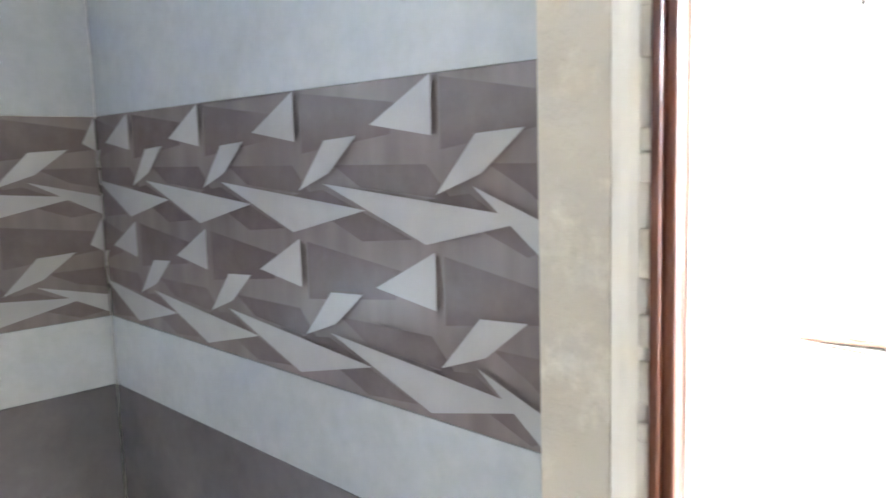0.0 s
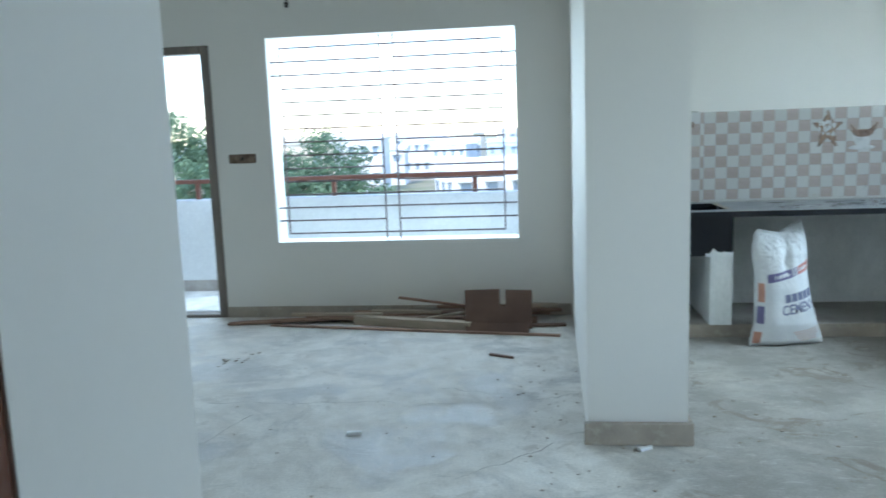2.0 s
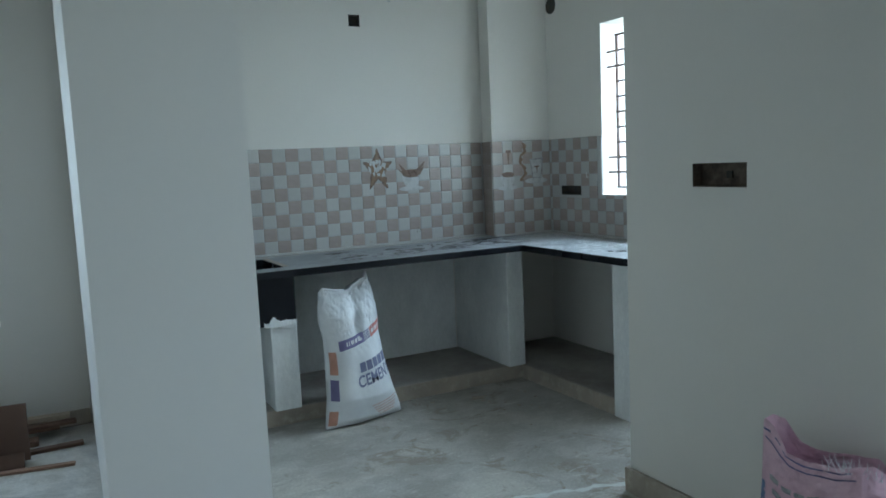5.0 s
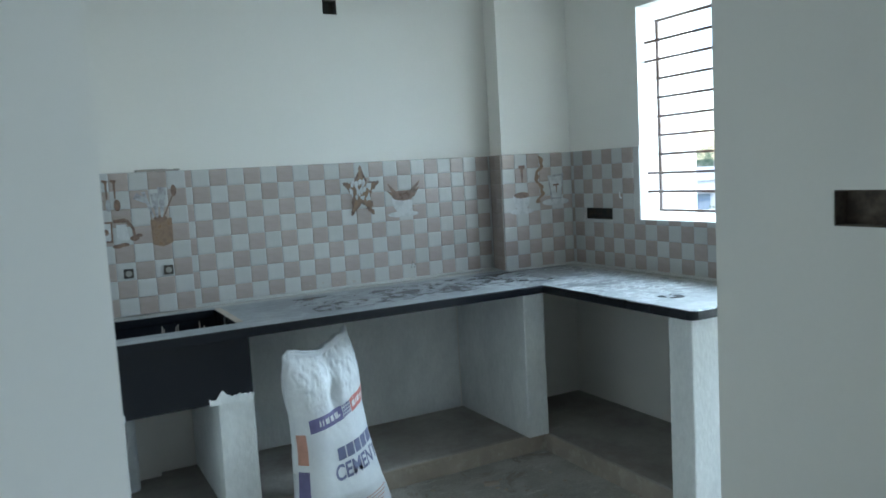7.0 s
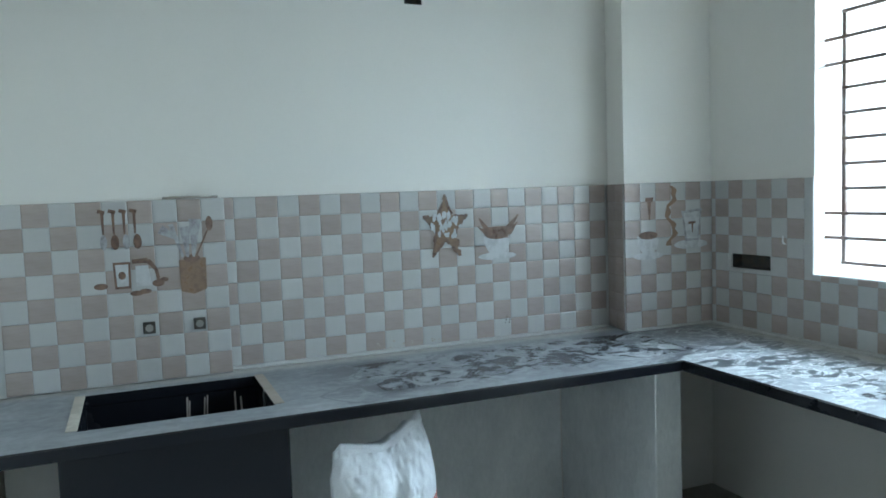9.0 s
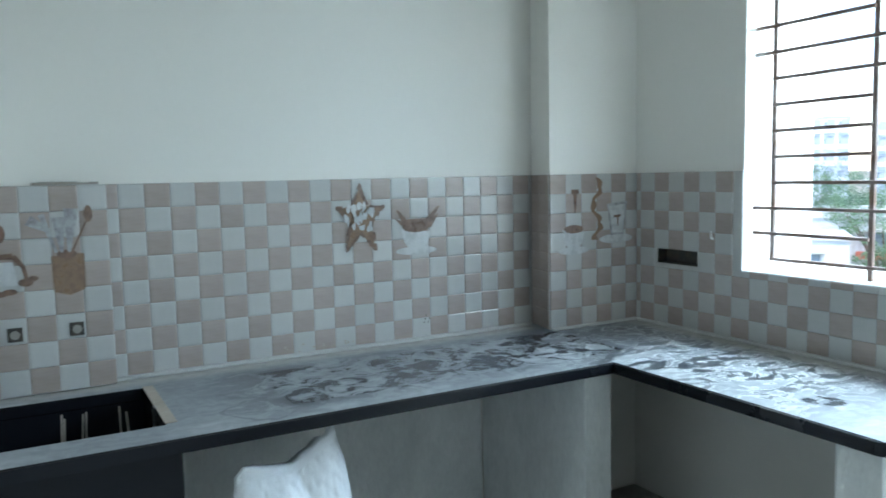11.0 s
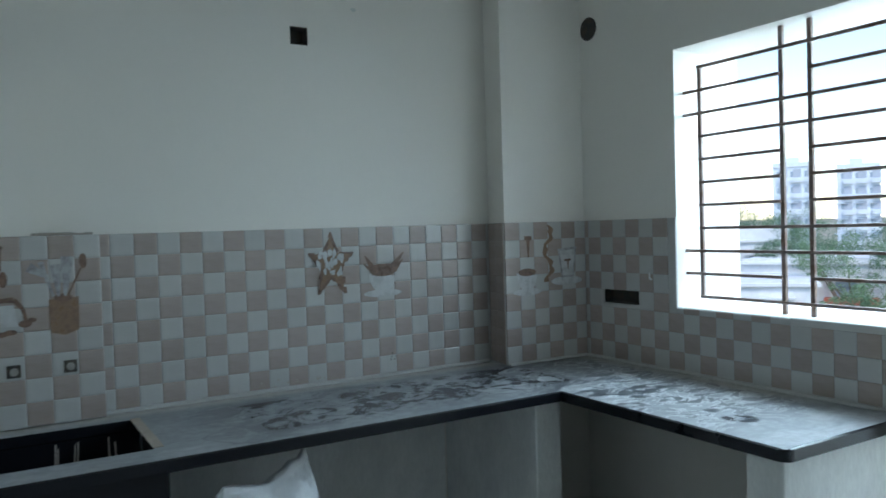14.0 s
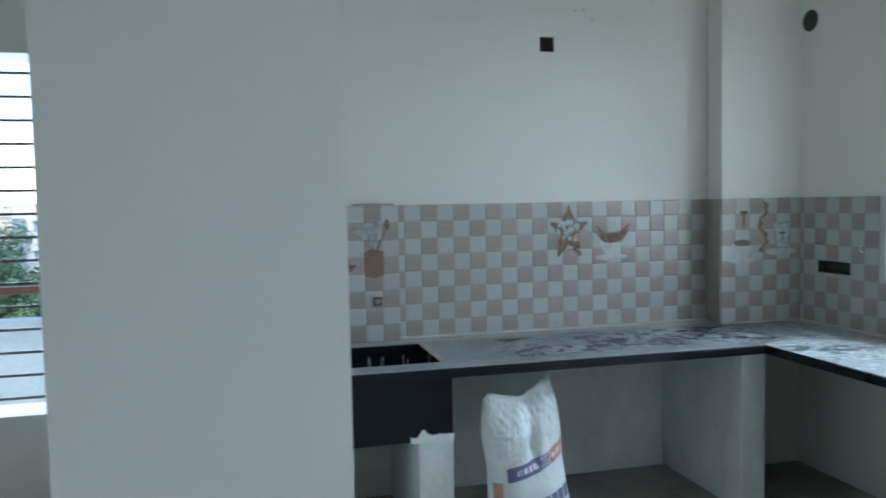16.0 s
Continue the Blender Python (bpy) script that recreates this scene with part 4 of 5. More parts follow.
for _ in range(22):
    a, r = random.uniform(0, 6.28), 0.062 * random.random() ** 0.6
    milk.append(oval(2.006 + r * math.cos(a), 1.312 + r * math.sin(a), random.uniform(0.005, 0.013), random.uniform(0.008, 0.02), 9, rough=0.45))
tagged(part("splash", flat(core, YD), M_CARAMEL, star, "caramel coffee splash"), kind="stuff")
tagged(part("splash", flat(dark, YD - 0.0012), M_COFFEE, star, "dark coffee splash"), kind="stuff")
tagged(part("milk", flat(milk, YD - 0.008), M_CUP, star, "white milk drops"), kind="stuff")


def cup(name_x, y, z, r, fill, label):
    e = base("tile_picture", (name_x, y, z - 0.09), label, "tile decoration", group="tile pictures")
    part("saucer", flat([oval(name_x, z - 0.085, r * 1.4, 0.016, 24)], y), M_CUP, e, "white saucer")
    part("bowl", flat([oval(name_x, z, r, 0.085, 18, math.pi, 2 * math.pi)], y - 0.0006), M_CUP, e, "white cup")
    part("coffee", flat([oval(name_x, z + 0.002, r * 0.88, 0.017, 20)], y - 0.0012), M_COFFEE, e, "brown coffee")
    for k, piece in enumerate(fill):
        part("splash", flat([piece], y - 0.0018 - 0.0003 * k), M_COFFEE, e)
    return e


cup(2.235, YD, 1.262, 0.062, [stroke(2.20, 1.27, 2.155, 1.335, 0.016, 0.003), stroke(2.185, 1.275, 2.15, 1.30, 0.01, 0.002), stroke(2.27, 1.27, 2.335, 1.345, 0.018, 0.003), stroke(2.29, 1.27, 2.33, 1.315, 0.012, 0.002), stroke(2.175, 1.28, 2.295, 1.28, 0.018, 0.018)], "white coffee cup with splash printed on tiles")
YF = 5.9495
cup(2.865, YF, 1.232, 0.055, [stroke(2.872, 1.30, 2.872, 1.375, 0.003, 0.010), stroke(2.852, 1.385, 2.892, 1.385, 0.009, 0.009)], "coffee cup under a spoon printed on tiles")
pour = base("tile_picture", (2.99, YF, 1.18), "pouring coffee stream printed on glazed tiles", "tile decoration", group="tile pictures")
bm = bmesh.new()
last = None
for q in range(26):
    z = 1.44 - q * 0.0102
    x = 2.985 + 0.02 * math.sin(q * 0.42) + 0.006 * math.sin(q * 1.3)
    w = 0.007 + 0.008 * abs(math.sin(q * 0.7))
    pair = [bm.verts.new((x - w, YF, z)), bm.verts.new((x + w, YF, z))]
    if last:
        bm.faces.new((last[0], last[1], pair[1], pair[0]))
    last = pair
part("stream", bm, M_CARAMEL, pour, "caramel coffee stream")
cup3 = base("tile_picture", (3.08, YF, 1.18), "pale cup and saucer printed on glazed tiles", "tile decoration", group="tile pictures")
part("saucer", flat([oval(3.09, 1.185, 0.09, 0.02, 24)], YF), M_CUP, cup3)
part("bowl", flat([[(3.04, 1.33), (3.15, 1.34), (3.13, 1.2), (3.06, 1.2)]], YF - 0.0006), M_GREYINK, cup3)
part("bowl_face", flat([[(3.05, 1.32), (3.14, 1.328), (3.122, 1.21), (3.068, 1.21)], ], YF - 0.0012), M_CUP, cup3)
part("coffee", flat([stroke(3.075, 1.278, 3.115, 1.28, 0.005, 0.005), stroke(3.097, 1.28, 3.097, 1.235, 0.006, 0.002)], YF - 0.002), M_COFFEE, cup3)
YL = 6.0535
ladles = base("tile_picture", (0.80, YL, 1.27), "hanging ladles and spatulas printed on tiles", "tile decoration", group="tile pictures")
for k in range(4):
    xx = 0.752 + 0.033 * k
    part("handle", flat([stroke(xx - 0.014, 1.424, xx + 0.008, 1.418, 0.006, 0.006), stroke(xx, 1.42, xx, 1.345, 0.005, 0.003)], YL - 0.0002 * k), M_COFFEE, ladles)
    part("bowl", flat([oval(xx + 0.002 * k, 1.318, 0.011 + 0.002 * (k % 2), 0.026, 14)], YL - 0.001 - 0.0002 * k), M_COFFEE if k % 2 else M_GREYINK, ladles)
jars = base("tile_picture", (0.82, YL, 1.14), "moka pot, jars and coffee beans printed on tiles", "tile decoration", group="tile pictures")
part("jar", flat([[(0.775, 1.25), (0.83, 1.25), (0.828, 1.16), (0.778, 1.16)]], YL), M_COFFEE, jars)
part("jar_face", flat([[(0.782, 1.242), (0.823, 1.242), (0.821, 1.168), (0.785, 1.168)], oval(0.802, 1.205, 0.016, 0.018, 12)], YL - 0.0006), M_CUP, jars)
part("label", flat([oval(0.802, 1.205, 0.012, 0.014, 12)], YL - 0.0014), M_COFFEE, jars)
part("pot", flat([[(0.845, 1.235), (0.885, 1.235), (0.895, 1.165), (0.845, 1.165)]], YL), M_CUP, jars)
tagged(part("bean", flat([stroke(0.835, 1.25, 0.885, 1.252, 0.007, 0.009), stroke(0.885, 1.252, 0.91, 1.22, 0.008, 0.006), stroke(0.91, 1.22, 0.918, 1.18, 0.006, 0.005), oval(0.735, 1.172, 0.022, 0.011, 12), oval(0.915, 1.172, 0.02, 0.012, 12), oval(0.935, 1.183, 0.014, 0.008, 10), oval(0.845, 1.142, 0.022, 0.009, 12), oval(0.872, 1.147, 0.02, 0.009, 12)], YL - 0.001), M_COFFEE, jars), kind="stuff")
block = base("tile_picture", (1.03, YL, 1.12), "wooden pot of whisks and spoons printed on tiles", "tile decoration", group="tile pictures")
part("pot", flat([[(0.985, 1.245), (1.075, 1.25), (1.073, 1.14), (1.03, 1.125), (0.988, 1.137)]], YL), M_CARAMEL, block, "wooden pot")
part("pot_rim", flat([oval(1.028, 1.25, 0.028, 0.013, 12)], YL - 0.0006), M_COFFEE, block)
part("whisk", flat([stroke(1.0, 1.255, 0.965, 1.37, 0.004, 0.008), stroke(1.015, 1.255, 1.01, 1.36, 0.004, 0.018), stroke(1.035, 1.255, 1.045, 1.385, 0.004, 0.02), stroke(0.985, 1.32, 0.93, 1.355, 0.006, 0.016)], YL - 0.0006), M_GREYINK, block, "grey steel whisks")
part("spoon", flat([stroke(1.045, 1.26, 1.085, 1.345, 0.003, 0.003), oval(1.092, 1.368, 0.012, 0.026, 14)], YL - 0.0014), M_COFFEE, block, "brown wooden spoon")
for x in (0.857, 1.022):
    e = base("socket_box", (x + 0.02, 6.05, 1.0), "small metal socket box with white plug set in tiles", "socket")
    part("frame", boxes((x, x + 0.04, 6.048, 6.054, 1.0, 1.041), bevel=0.002), M_BOXDARK, e)
    bm = bmesh.new()
    rod(bm, (x + 0.02, 6.044, 1.02), (x + 0.02, 6.047, 1.02), 0.013, n=14)
    part("plug", bm, M_SHEET, e, "pale round plug")


# ---------------------------------------------------------------- bags
def lofted_bag(name, foot, along, out, high, half, thick, lean, top, mat, label, seed, open_top=False):
    """A filled woven bag. along: its width's direction, out: its front; half(s), thick(s), lean(s): half width, half depth and drift at the
    height s; top(u): how far the mouth reaches at u in -1..1."""
    along, out, foot = Vector(along).normalized(), Vector(out).normalized(), Vector(foot)

    def at(u, s, side, lift=0.0):
        hw, ht = half(s), thick(s)
        bulge = max(0.0, 1 - abs(u) ** 2.4) ** 0.6
        n1 = noise.noise(Vector((u * 2.1 + seed, s * 3.3, side * 2.0)))
        n2 = noise.noise(Vector((u * 5.5 + seed, s * 22.0 + u * 3.0, side * 5.0 + 3)))
        n3 = noise.noise(Vector((u * 2.0 + seed * 2, s * 7.0 - u * 3.0, side * 3.0 + 8)))
        slack = max(0.0, (s - 0.62) / 0.38)
        fold = 0.006 * n1 + (0.0006 + 0.001 * slack) * n2 + slack * 0.003 * (abs(n3) * 2 - 0.5)
        crease = noise.noise(Vector((u * 2.4 + s * 8.0 + seed, s * 15.0 - u * 2.0, 4.0 * side)))
        crease2 = noise.noise(Vector((u * 2.2 - s * 14.0 + seed * 3, s * 13.0 + u * 1.5, 7.0 * side)))
        upper = min(1.0, max(0.0, (s - 0.5) / 0.2))
        fold += upper * (0.0032 * (1 - min(1.0, abs(crease) * 13)) - 0.004 * (1 - min(1.0, abs(crease2) * 12)))
        fold -= upper * 0.030 * math.exp(-((u - 0.02 - (s - 0.7) * 0.9) / 0.13) ** 2 - ((s - 0.73) / 0.09) ** 2)
        depth = side * (ht * bulge + fold * (0.35 + bulge) + lift)
        z = s * high * (1 + (top(u) - 1) * s ** 3) + 0.006 * n1 * s
        x = u * hw * (1 + 0.03 * n1)
        return foot + along * x + out * (depth + lean(s)) + Vector((0, 0, max(z, 0.002)))

    bm = bmesh.new()
    nu, ns = 72, 90
    grids = []
    for side in (1, -1):
        g = [[bm.verts.new(at(-1 + 2 * i / nu, j / ns, side)) for i in range(nu + 1)] for j in range(ns + 1)]
        for j in range(ns):
            for i in range(nu):
                bm.faces.new((g[j][i], g[j][i + 1], g[j + 1][i + 1], g[j + 1][i]))
        grids.append(g)
    a, b = grids
    for j in range(ns):
        for i in (0, nu):
            bm.faces.new((a[j][i], b[j][i], b[j + 1][i], a[j + 1][i]))
    for i in range(nu):
        bm.faces.new((a[0][i], a[0][i + 1], b[0][i + 1], b[0][i]))
        if not open_top:
            bm.faces.new((a[ns][i], a[ns][i + 1], b[ns][i + 1], b[ns][i]))
    e = base(name, foot, label, "bag")
    body = part("bag_body", bm, mat, e, smooth=True)

    def patch(n, u0, u1, s0, s1, m, shear=0.0, lift=0.0022):
        pb = bmesh.new()
        k, q = 10, 5
        g = [[pb.verts.new(at(u0 + (u1 - u0) * i / k, s0 + (s1 - s0) * j / q + shear * (u0 + (u1 - u0) * i / k), 1, lift)) for i in range(k + 1)] for j in range(q + 1)]
        for j in range(q):
            for i in range(k):
                pb.faces.new((g[j][i], g[j][i + 1], g[j + 1][i + 1], g[j + 1][i]))
        return part(n, pb, m, e, smooth=True)

    def words(text, u0, u1, s0, s1, m, shear=0.0):
        cu = bpy.data.curves.new("lettering", "FONT")
        cu.body = text
        cu.offset = 0.022
        tmp = bpy.data.objects.new("lettering", cu)
        scene.collection.objects.link(tmp)
        me = bpy.data.meshes.new_from_object(tmp.evaluated_get(bpy.context.evaluated_depsgraph_get()))
        bpy.data.objects.remove(tmp)
        lb = bmesh.new()
        lb.from_mesh(me)
        bmesh.ops.triangulate(lb, faces=lb.faces[:])
        bpy.data.meshes.remove(me)
        xs, ys = [v.co.x for v in lb.verts], [v.co.y for v in lb.verts]
        for v in lb.verts:
            u = u0 + (u1 - u0) * (v.co.x - min(xs)) / (max(xs) - min(xs))
            s = s0 + (s1 - s0) * (v.co.y - min(ys)) / (max(ys) - min(ys)) + shear * u
            v.co = at(u, s, 1, 0.003)
        return part("lettering", lb, m, e)

    return e, patch, words


def curve(*pts):
    """A smooth function through (s, value) pairs."""
    return lambda s: float(np.interp(s, [p[0] for p in pts], [p[1] for p in pts]))


bag, patch, words = lofted_bag("cement_bag", (1.53, 5.375, 0), (0.466, 0.085, 0), (0.085, -0.466, 0), 0.715,
                               curve((0, 0.237), (0.06, 0.228), (0.2, 0.198), (0.45, 0.172), (0.62, 0.165), (0.76, 0.175), (0.88, 0.172), (0.95, 0.157), (1, 0.152)),
                               curve((0, 0.03), (0.05, 0.085), (0.2, 0.115), (0.5, 0.105), (0.62, 0.09), (0.78, 0.08), (0.92, 0.038), (1, 0.014)),
                               curve((0, 0.02), (1, -0.125)), curve((-1, 0.955), (-0.85, 0.99), (-0.6, 0.98), (-0.35, 0.965), (0.1, 0.955), (0.25, 0.985), (0.45, 1.0), (0.62, 1.03), (0.8, 1.03), (0.93, 1.07), (1, 1.06)), M_BAG,
                               "white woven cement bag with blue print, leaning by the plinth", 4.0)
patch("print_band", -0.72, 0.14, 0.585, 0.655, M_PURPLE, 0.06)
patch("print_band", 0.40, 0.96, 0.585, 0.655, M_REDINK, 0.06)
for k in range(4):
    for q in range(4):
        patch("print_dot", 0.155 + 0.06 * k, 0.197 + 0.06 * k, 0.589 + 0.017 * q, 0.601 + 0.017 * q, M_PURPLE, 0.06)
for u0, u1 in ((-0.5, -0.46), (-0.42, -0.39), (-0.34, -0.24), (-0.2, -0.12), (-0.08, 0.02), (0.46, 0.56), (0.59, 0.62), (0.65, 0.74), (0.78, 0.86)):
    patch("print_bar", u0, u1, 0.605, 0.635, M_WHITEINK, 0.06, 0.0032)
for k in range(5):
    a = -0.20 + 0.225 * k
    patch("print_bar", a, a + 0.19, 0.388, 0.455, M_BLUEINK, 0.04)
words("CEMENT", -0.32, 0.96, 0.285, 0.37, M_BLUEINK, 0.04)
for s0, s1, m in ((0.38, 0.54, M_ORANGE), (0.20, 0.345, M_PURPLE), (0.03, 0.13, M_ORANGE)):
    patch("print_side", -0.97, -0.82, s0, s1, m)
for k in range(5):
    patch("print_line", 0.0 + 0.05 * k, 0.86 - 0.05 * k, 0.125 - 0.02 * k, 0.130 - 0.02 * k, M_ORANGE, 0.04)
hem = patch("hem", -0.97, 0.97, 0.965, 0.995, M_BAG, 0.0, 0.004)

pink, patch, words = lofted_bag("putty_bag", (1.96, 2.98, 0), (0.33, -0.94, 0), (-0.94, -0.33, 0), 0.475,
                                curve((0, 0.17), (0.1, 0.18), (0.5, 0.172), (0.8, 0.168), (1, 0.165)), curve((0, 0.035), (0.1, 0.075), (0.5, 0.085), (0.85, 0.07), (1, 0.06)),
                                curve((0, 0.0), (1, -0.02)), curve((-1, 1.16), (-0.9, 1.19), (-0.72, 1.16), (-0.5, 1.03), (-0.2, 1.0), (0.3, 1.0), (0.6, 1.02), (0.8, 1.035), (1, 0.98)), M_PINK,
                                "half-empty pink woven bag with torn open mouth, by the wall", 11.0, True)
patch("print_line", -0.9, 0.6, 0.93, 0.938, M_PURPLE, 0.0)
patch("print_line", -0.95, 0.5, 0.965, 0.973, M_PURPLE, 0.0)
for s, a, b in ((0.78, -0.75, 0.3), (0.72, -0.7, 0.4)):
    for k in range(5):
        patch("print_bar", a + (b - a) * k / 5, a + (b - a) * (k + 0.75) / 5, s, s + 0.025, M_GREYINK)
patch("print_line", -0.75, 0.55, 0.665, 0.672, M_PURPLE)
for k in range(7):
    patch("print_bar", -0.72 + 0.17 * k, -0.6 + 0.17 * k, 0.50, 0.62, M_BLUE2)
patch("print_side", -0.99, -0.86, 0.45, 0.75, M_BLUE2)
patch("print_side", 0.88, 0.98, 0.66, 0.76, M_BLUE2)
bm = bmesh.new()
for k in range(46):
    u = random.uniform(0.0, 1.0)
    p = Vector((1.96, 2.98, 0.478)) + Vector((0.33, -0.94, 0)) * 0.165 * u + Vector((-0.94, -0.33, 0)) * random.uniform(0.0, 0.05)
    rod(bm, p - Vector((0, 0, 0.012)), p + Vector((random.uniform(-0.014, 0.014), random.uniform(-0.02, 0.02), random.uniform(0.004, 0.028))), 0.0009, 0.0005, n=4)
tagged(part("fray", bm, M_WHITEINK, pink, "frayed pale woven threads"), kind="stuff")
patch("pleat", 0.60, 0.74, 0.30, 0.97, M_PINK, 0.0, 0.016)


# ---------------------------------------------------------------- wood by the window wall
def plank(a, b, wide, thick, mat, label, name="plank"):
    a, b = Vector(a), Vector(b)
    d = b - a
    bm = bmesh.new()
    box(bm, -d.length / 2, d.length / 2, -wide / 2, wide / 2, 0, thick, bevel=min(0.003, thick / 5))
    for v in bm.verts:
        v.co.z += 0.003 * noise.noise(v.co * 3 + a)
        v.co.y += 0.004 * noise.noise(v.co * 4 - a)
    ob = thing(name, bm, mat, label, "plank", group="loose timber by the window wall")
    yaw = math.degrees(math.atan2(d.y, d.x))
    tilt = -math.degrees(math.asin(d.z / d.length))
    ob.matrix_basis = pose(*((a + b) / 2), 0, tilt, yaw)
    return ob


BROWN, PALE = "thin rough brown timber strip lying on the floor", "pale sawn timber batten lying on the pile"
for a, b, w, h, m in (((-1.97, 5.90, 0.0), (0.15, 5.56, 0.0), 0.035, 0.014, M_PLANK), ((-2.32, 5.94, 0.0), (-1.28, 6.0, 0.03), 0.04, 0.02, M_PLANK), ((-2.25, 5.97, 0.0), (-0.9, 6.09, 0.03), 0.05, 0.02, M_PLANK),
                      ((-1.86, 6.06, 0.04), (-1.15, 6.02, 0.045), 0.05, 0.02, M_PALE), ((-1.34, 5.95, 0.0), (-0.46, 5.72, 0.0), 0.07, 0.065, M_PALE), ((-1.25, 6.10, 0.05), (-0.3, 6.06, 0.05), 0.06, 0.02, M_PALE),
                      ((-1.6, 5.98, 0.03), (-0.2, 5.93, 0.03), 0.06, 0.02, M_PLANK), ((-1.03, 6.06, 0.165), (-0.35, 6.0, 0.085), 0.035, 0.016, M_PLANK), ((-1.4, 6.13, 0.03), (0.1, 6.1, 0.03), 0.06, 0.024, M_PLANK),
                      ((-0.8, 5.9, 0.04), (-0.45, 5.85, 0.11), 0.03, 0.015, M_PALE), ((-0.7, 6.0, 0.06), (0.18, 6.05, 0.06), 0.05, 0.02, M_PLANK), ((-0.1, 6.1, 0.085), (0.15, 6.08, 0.085), 0.06, 0.025, M_PALE),
                      ((-0.35, 5.82, 0.0), (0.2, 5.85, 0.0), 0.05, 0.018, M_PLANK), ((-0.9, 5.98, 0.0), (0.0, 5.98, 0.0), 0.09, 0.03, M_PLANK), ((-1.75, 6.1, 0.0), (-0.6, 6.03, 0.0), 0.09, 0.03, M_PLANK), ((-0.75, 6.12, 0.075), (0.05, 6.11, 0.075), 0.04, 0.02, M_PLANK)):
    plank(a, b, w, h, m, PALE if m is M_PALE else BROWN)
bm = bmesh.new()
pts = [(0, 0), (0.47, 0), (0.47, 0.27), (0.285, 0.275), (0.285, 0.16), (0.245, 0.16), (0.245, 0.28), (0, 0.275)]
fr = [bm.verts.new((x, 0, z)) for x, z in pts]
bk = [bm.verts.new((x, 0.018, z)) for x, z in pts]
bm.faces.new(fr)
bm.faces.new(bk[::-1])
for i in range(8):
    bm.faces.new((fr[i], fr[(i + 1) % 8], bk[(i + 1) % 8], bk[i]))
bmesh.ops.bevel(bm, geom=bm.edges[:], offset=0.0015, segments=1, affect="EDGES")
ob = thing("laminate_board", bm, M_BOARD, "notched brown laminate board propped on the timber pile", "board")
ob.matrix_basis = pose(-0.505, 5.72, 0.012, -14, 0, 0)
bm = boxes((0, 0.44, 0, 0.016, 0, 0.075), bevel=0.0015)
ob = thing("laminate_offcut", bm, M_BOARD, "narrow brown laminate offcut lying against the board", "board")
ob.matrix_basis = pose(-0.50, 5.665, 0.001, -32, 0, -3)

# ---------------------------------------------------------------- floor litter, cracks and painted light streak
def ribbon(points, wide, z):
    bm = bmesh.new()
    last = None
    for i, p in enumerate(points):
        q = points[min(i + 1, len(points) - 1)]
        o = points[max(i - 1, 0)]
        d = Vector((q[0] - o[0], q[1] - o[1])).normalized()
        w = wide * random.uniform(0.3, 1.2)
        pair = [bm.verts.new((p[0] - d.y * w, p[1] + d.x * w, z)), bm.verts.new((p[0] + d.y * w, p[1] - d.x * w, z))]
        if last:
            bm.faces.new((last[0], last[1], pair[1], pair[0]))
        last = pair
    return bm


floor = bpy.data.objects["floor"]
for x0, y0, x1, y1 in ((-1.75, 4.25, -0.75, 4.27), (-0.7, 4.22, 0.02, 4.33), (0.02, 4.32, 0.2, 4.42), (-0.55, 4.5, -0.1, 4.38), (-0.35, 3.4, 0.05, 3.75), (-1.6, 3.5, -1.45, 4.1)):
    n = 26
    pts = []
    for i in range(n + 1):
        f_ = i / n
        pts.append((x0 + (x1 - x0) * f_, y0 + (y1 - y0) * f_ + 0.035 * noise.noise(Vector((f_ * 6, x0, y0))) + 0.012 * noise.noise(Vector((f_ * 25, x0, y0)))))
    part("crack", ribbon(pts, 0.0035, 0.0012), M_PLINTH, floor, "fine dark crack in the cement")
# streak of light on the floor, laid down as a pale strip
pts = [(1.66 + 0.5 * i / 20, 4.115 - 0.135 * i / 20 + 0.01 * math.sin(i)) for i in range(21)]
part("dust_line", ribbon(pts, 0.017, 0.0012), M_FAINT, floor, "pale strip painted as the streak of light across the doorway")


def crumbs(name, centre, spread, count, size, mat, label):
    bm = bmesh.new()
    for _ in range(count):
        x, y = random.gauss(centre[0], spread[0]), random.gauss(centre[1], spread[1])
        s = size * random.uniform(0.4, 1.3)
        made = bmesh.ops.create_icosphere(bm, subdivisions=1, radius=s)
        for v in made["verts"]:
            v.co = Vector((v.co.x * 1.4 + x, v.co.y + y, max(0.0, v.co.z * 0.5 + s * 0.3))) + Vector((random.uniform(-s, s), random.uniform(-s, s), 0)) * 0.3
    return thing(name, bm, mat, label, "debris", kind="stuff")


crumbs("debris", (0.0, 4.3), (0.22, 0.35), 40, 0.006, M_CEMENT, "small beige cement crumbs on the floor")
crumbs("debris", (-1.2, 4.6), (0.6, 0.5), 30, 0.004, M_CEMENT, "small beige cement crumbs on the floor")
crumbs("debris", (-1.9, 5.0), (0.06, 0.07), 14, 0.010, M_CEMENT, "beige cement lumps on the floor")
crumbs("debris", (1.2, 3.6), (0.6, 0.5), 60, 0.006, M_CEMENT, "small beige cement crumbs on the floor")
crumbs("debris", (2.35, 5.2), (0.25, 0.12), 24, 0.008, M_CEMENT, "beige cement crumbs by the plinth")
crumbs("debris", (-0.4, 3.1), (0.5, 0.5), 40, 0.006, M_CEMENT, "small beige cement crumbs on the floor")
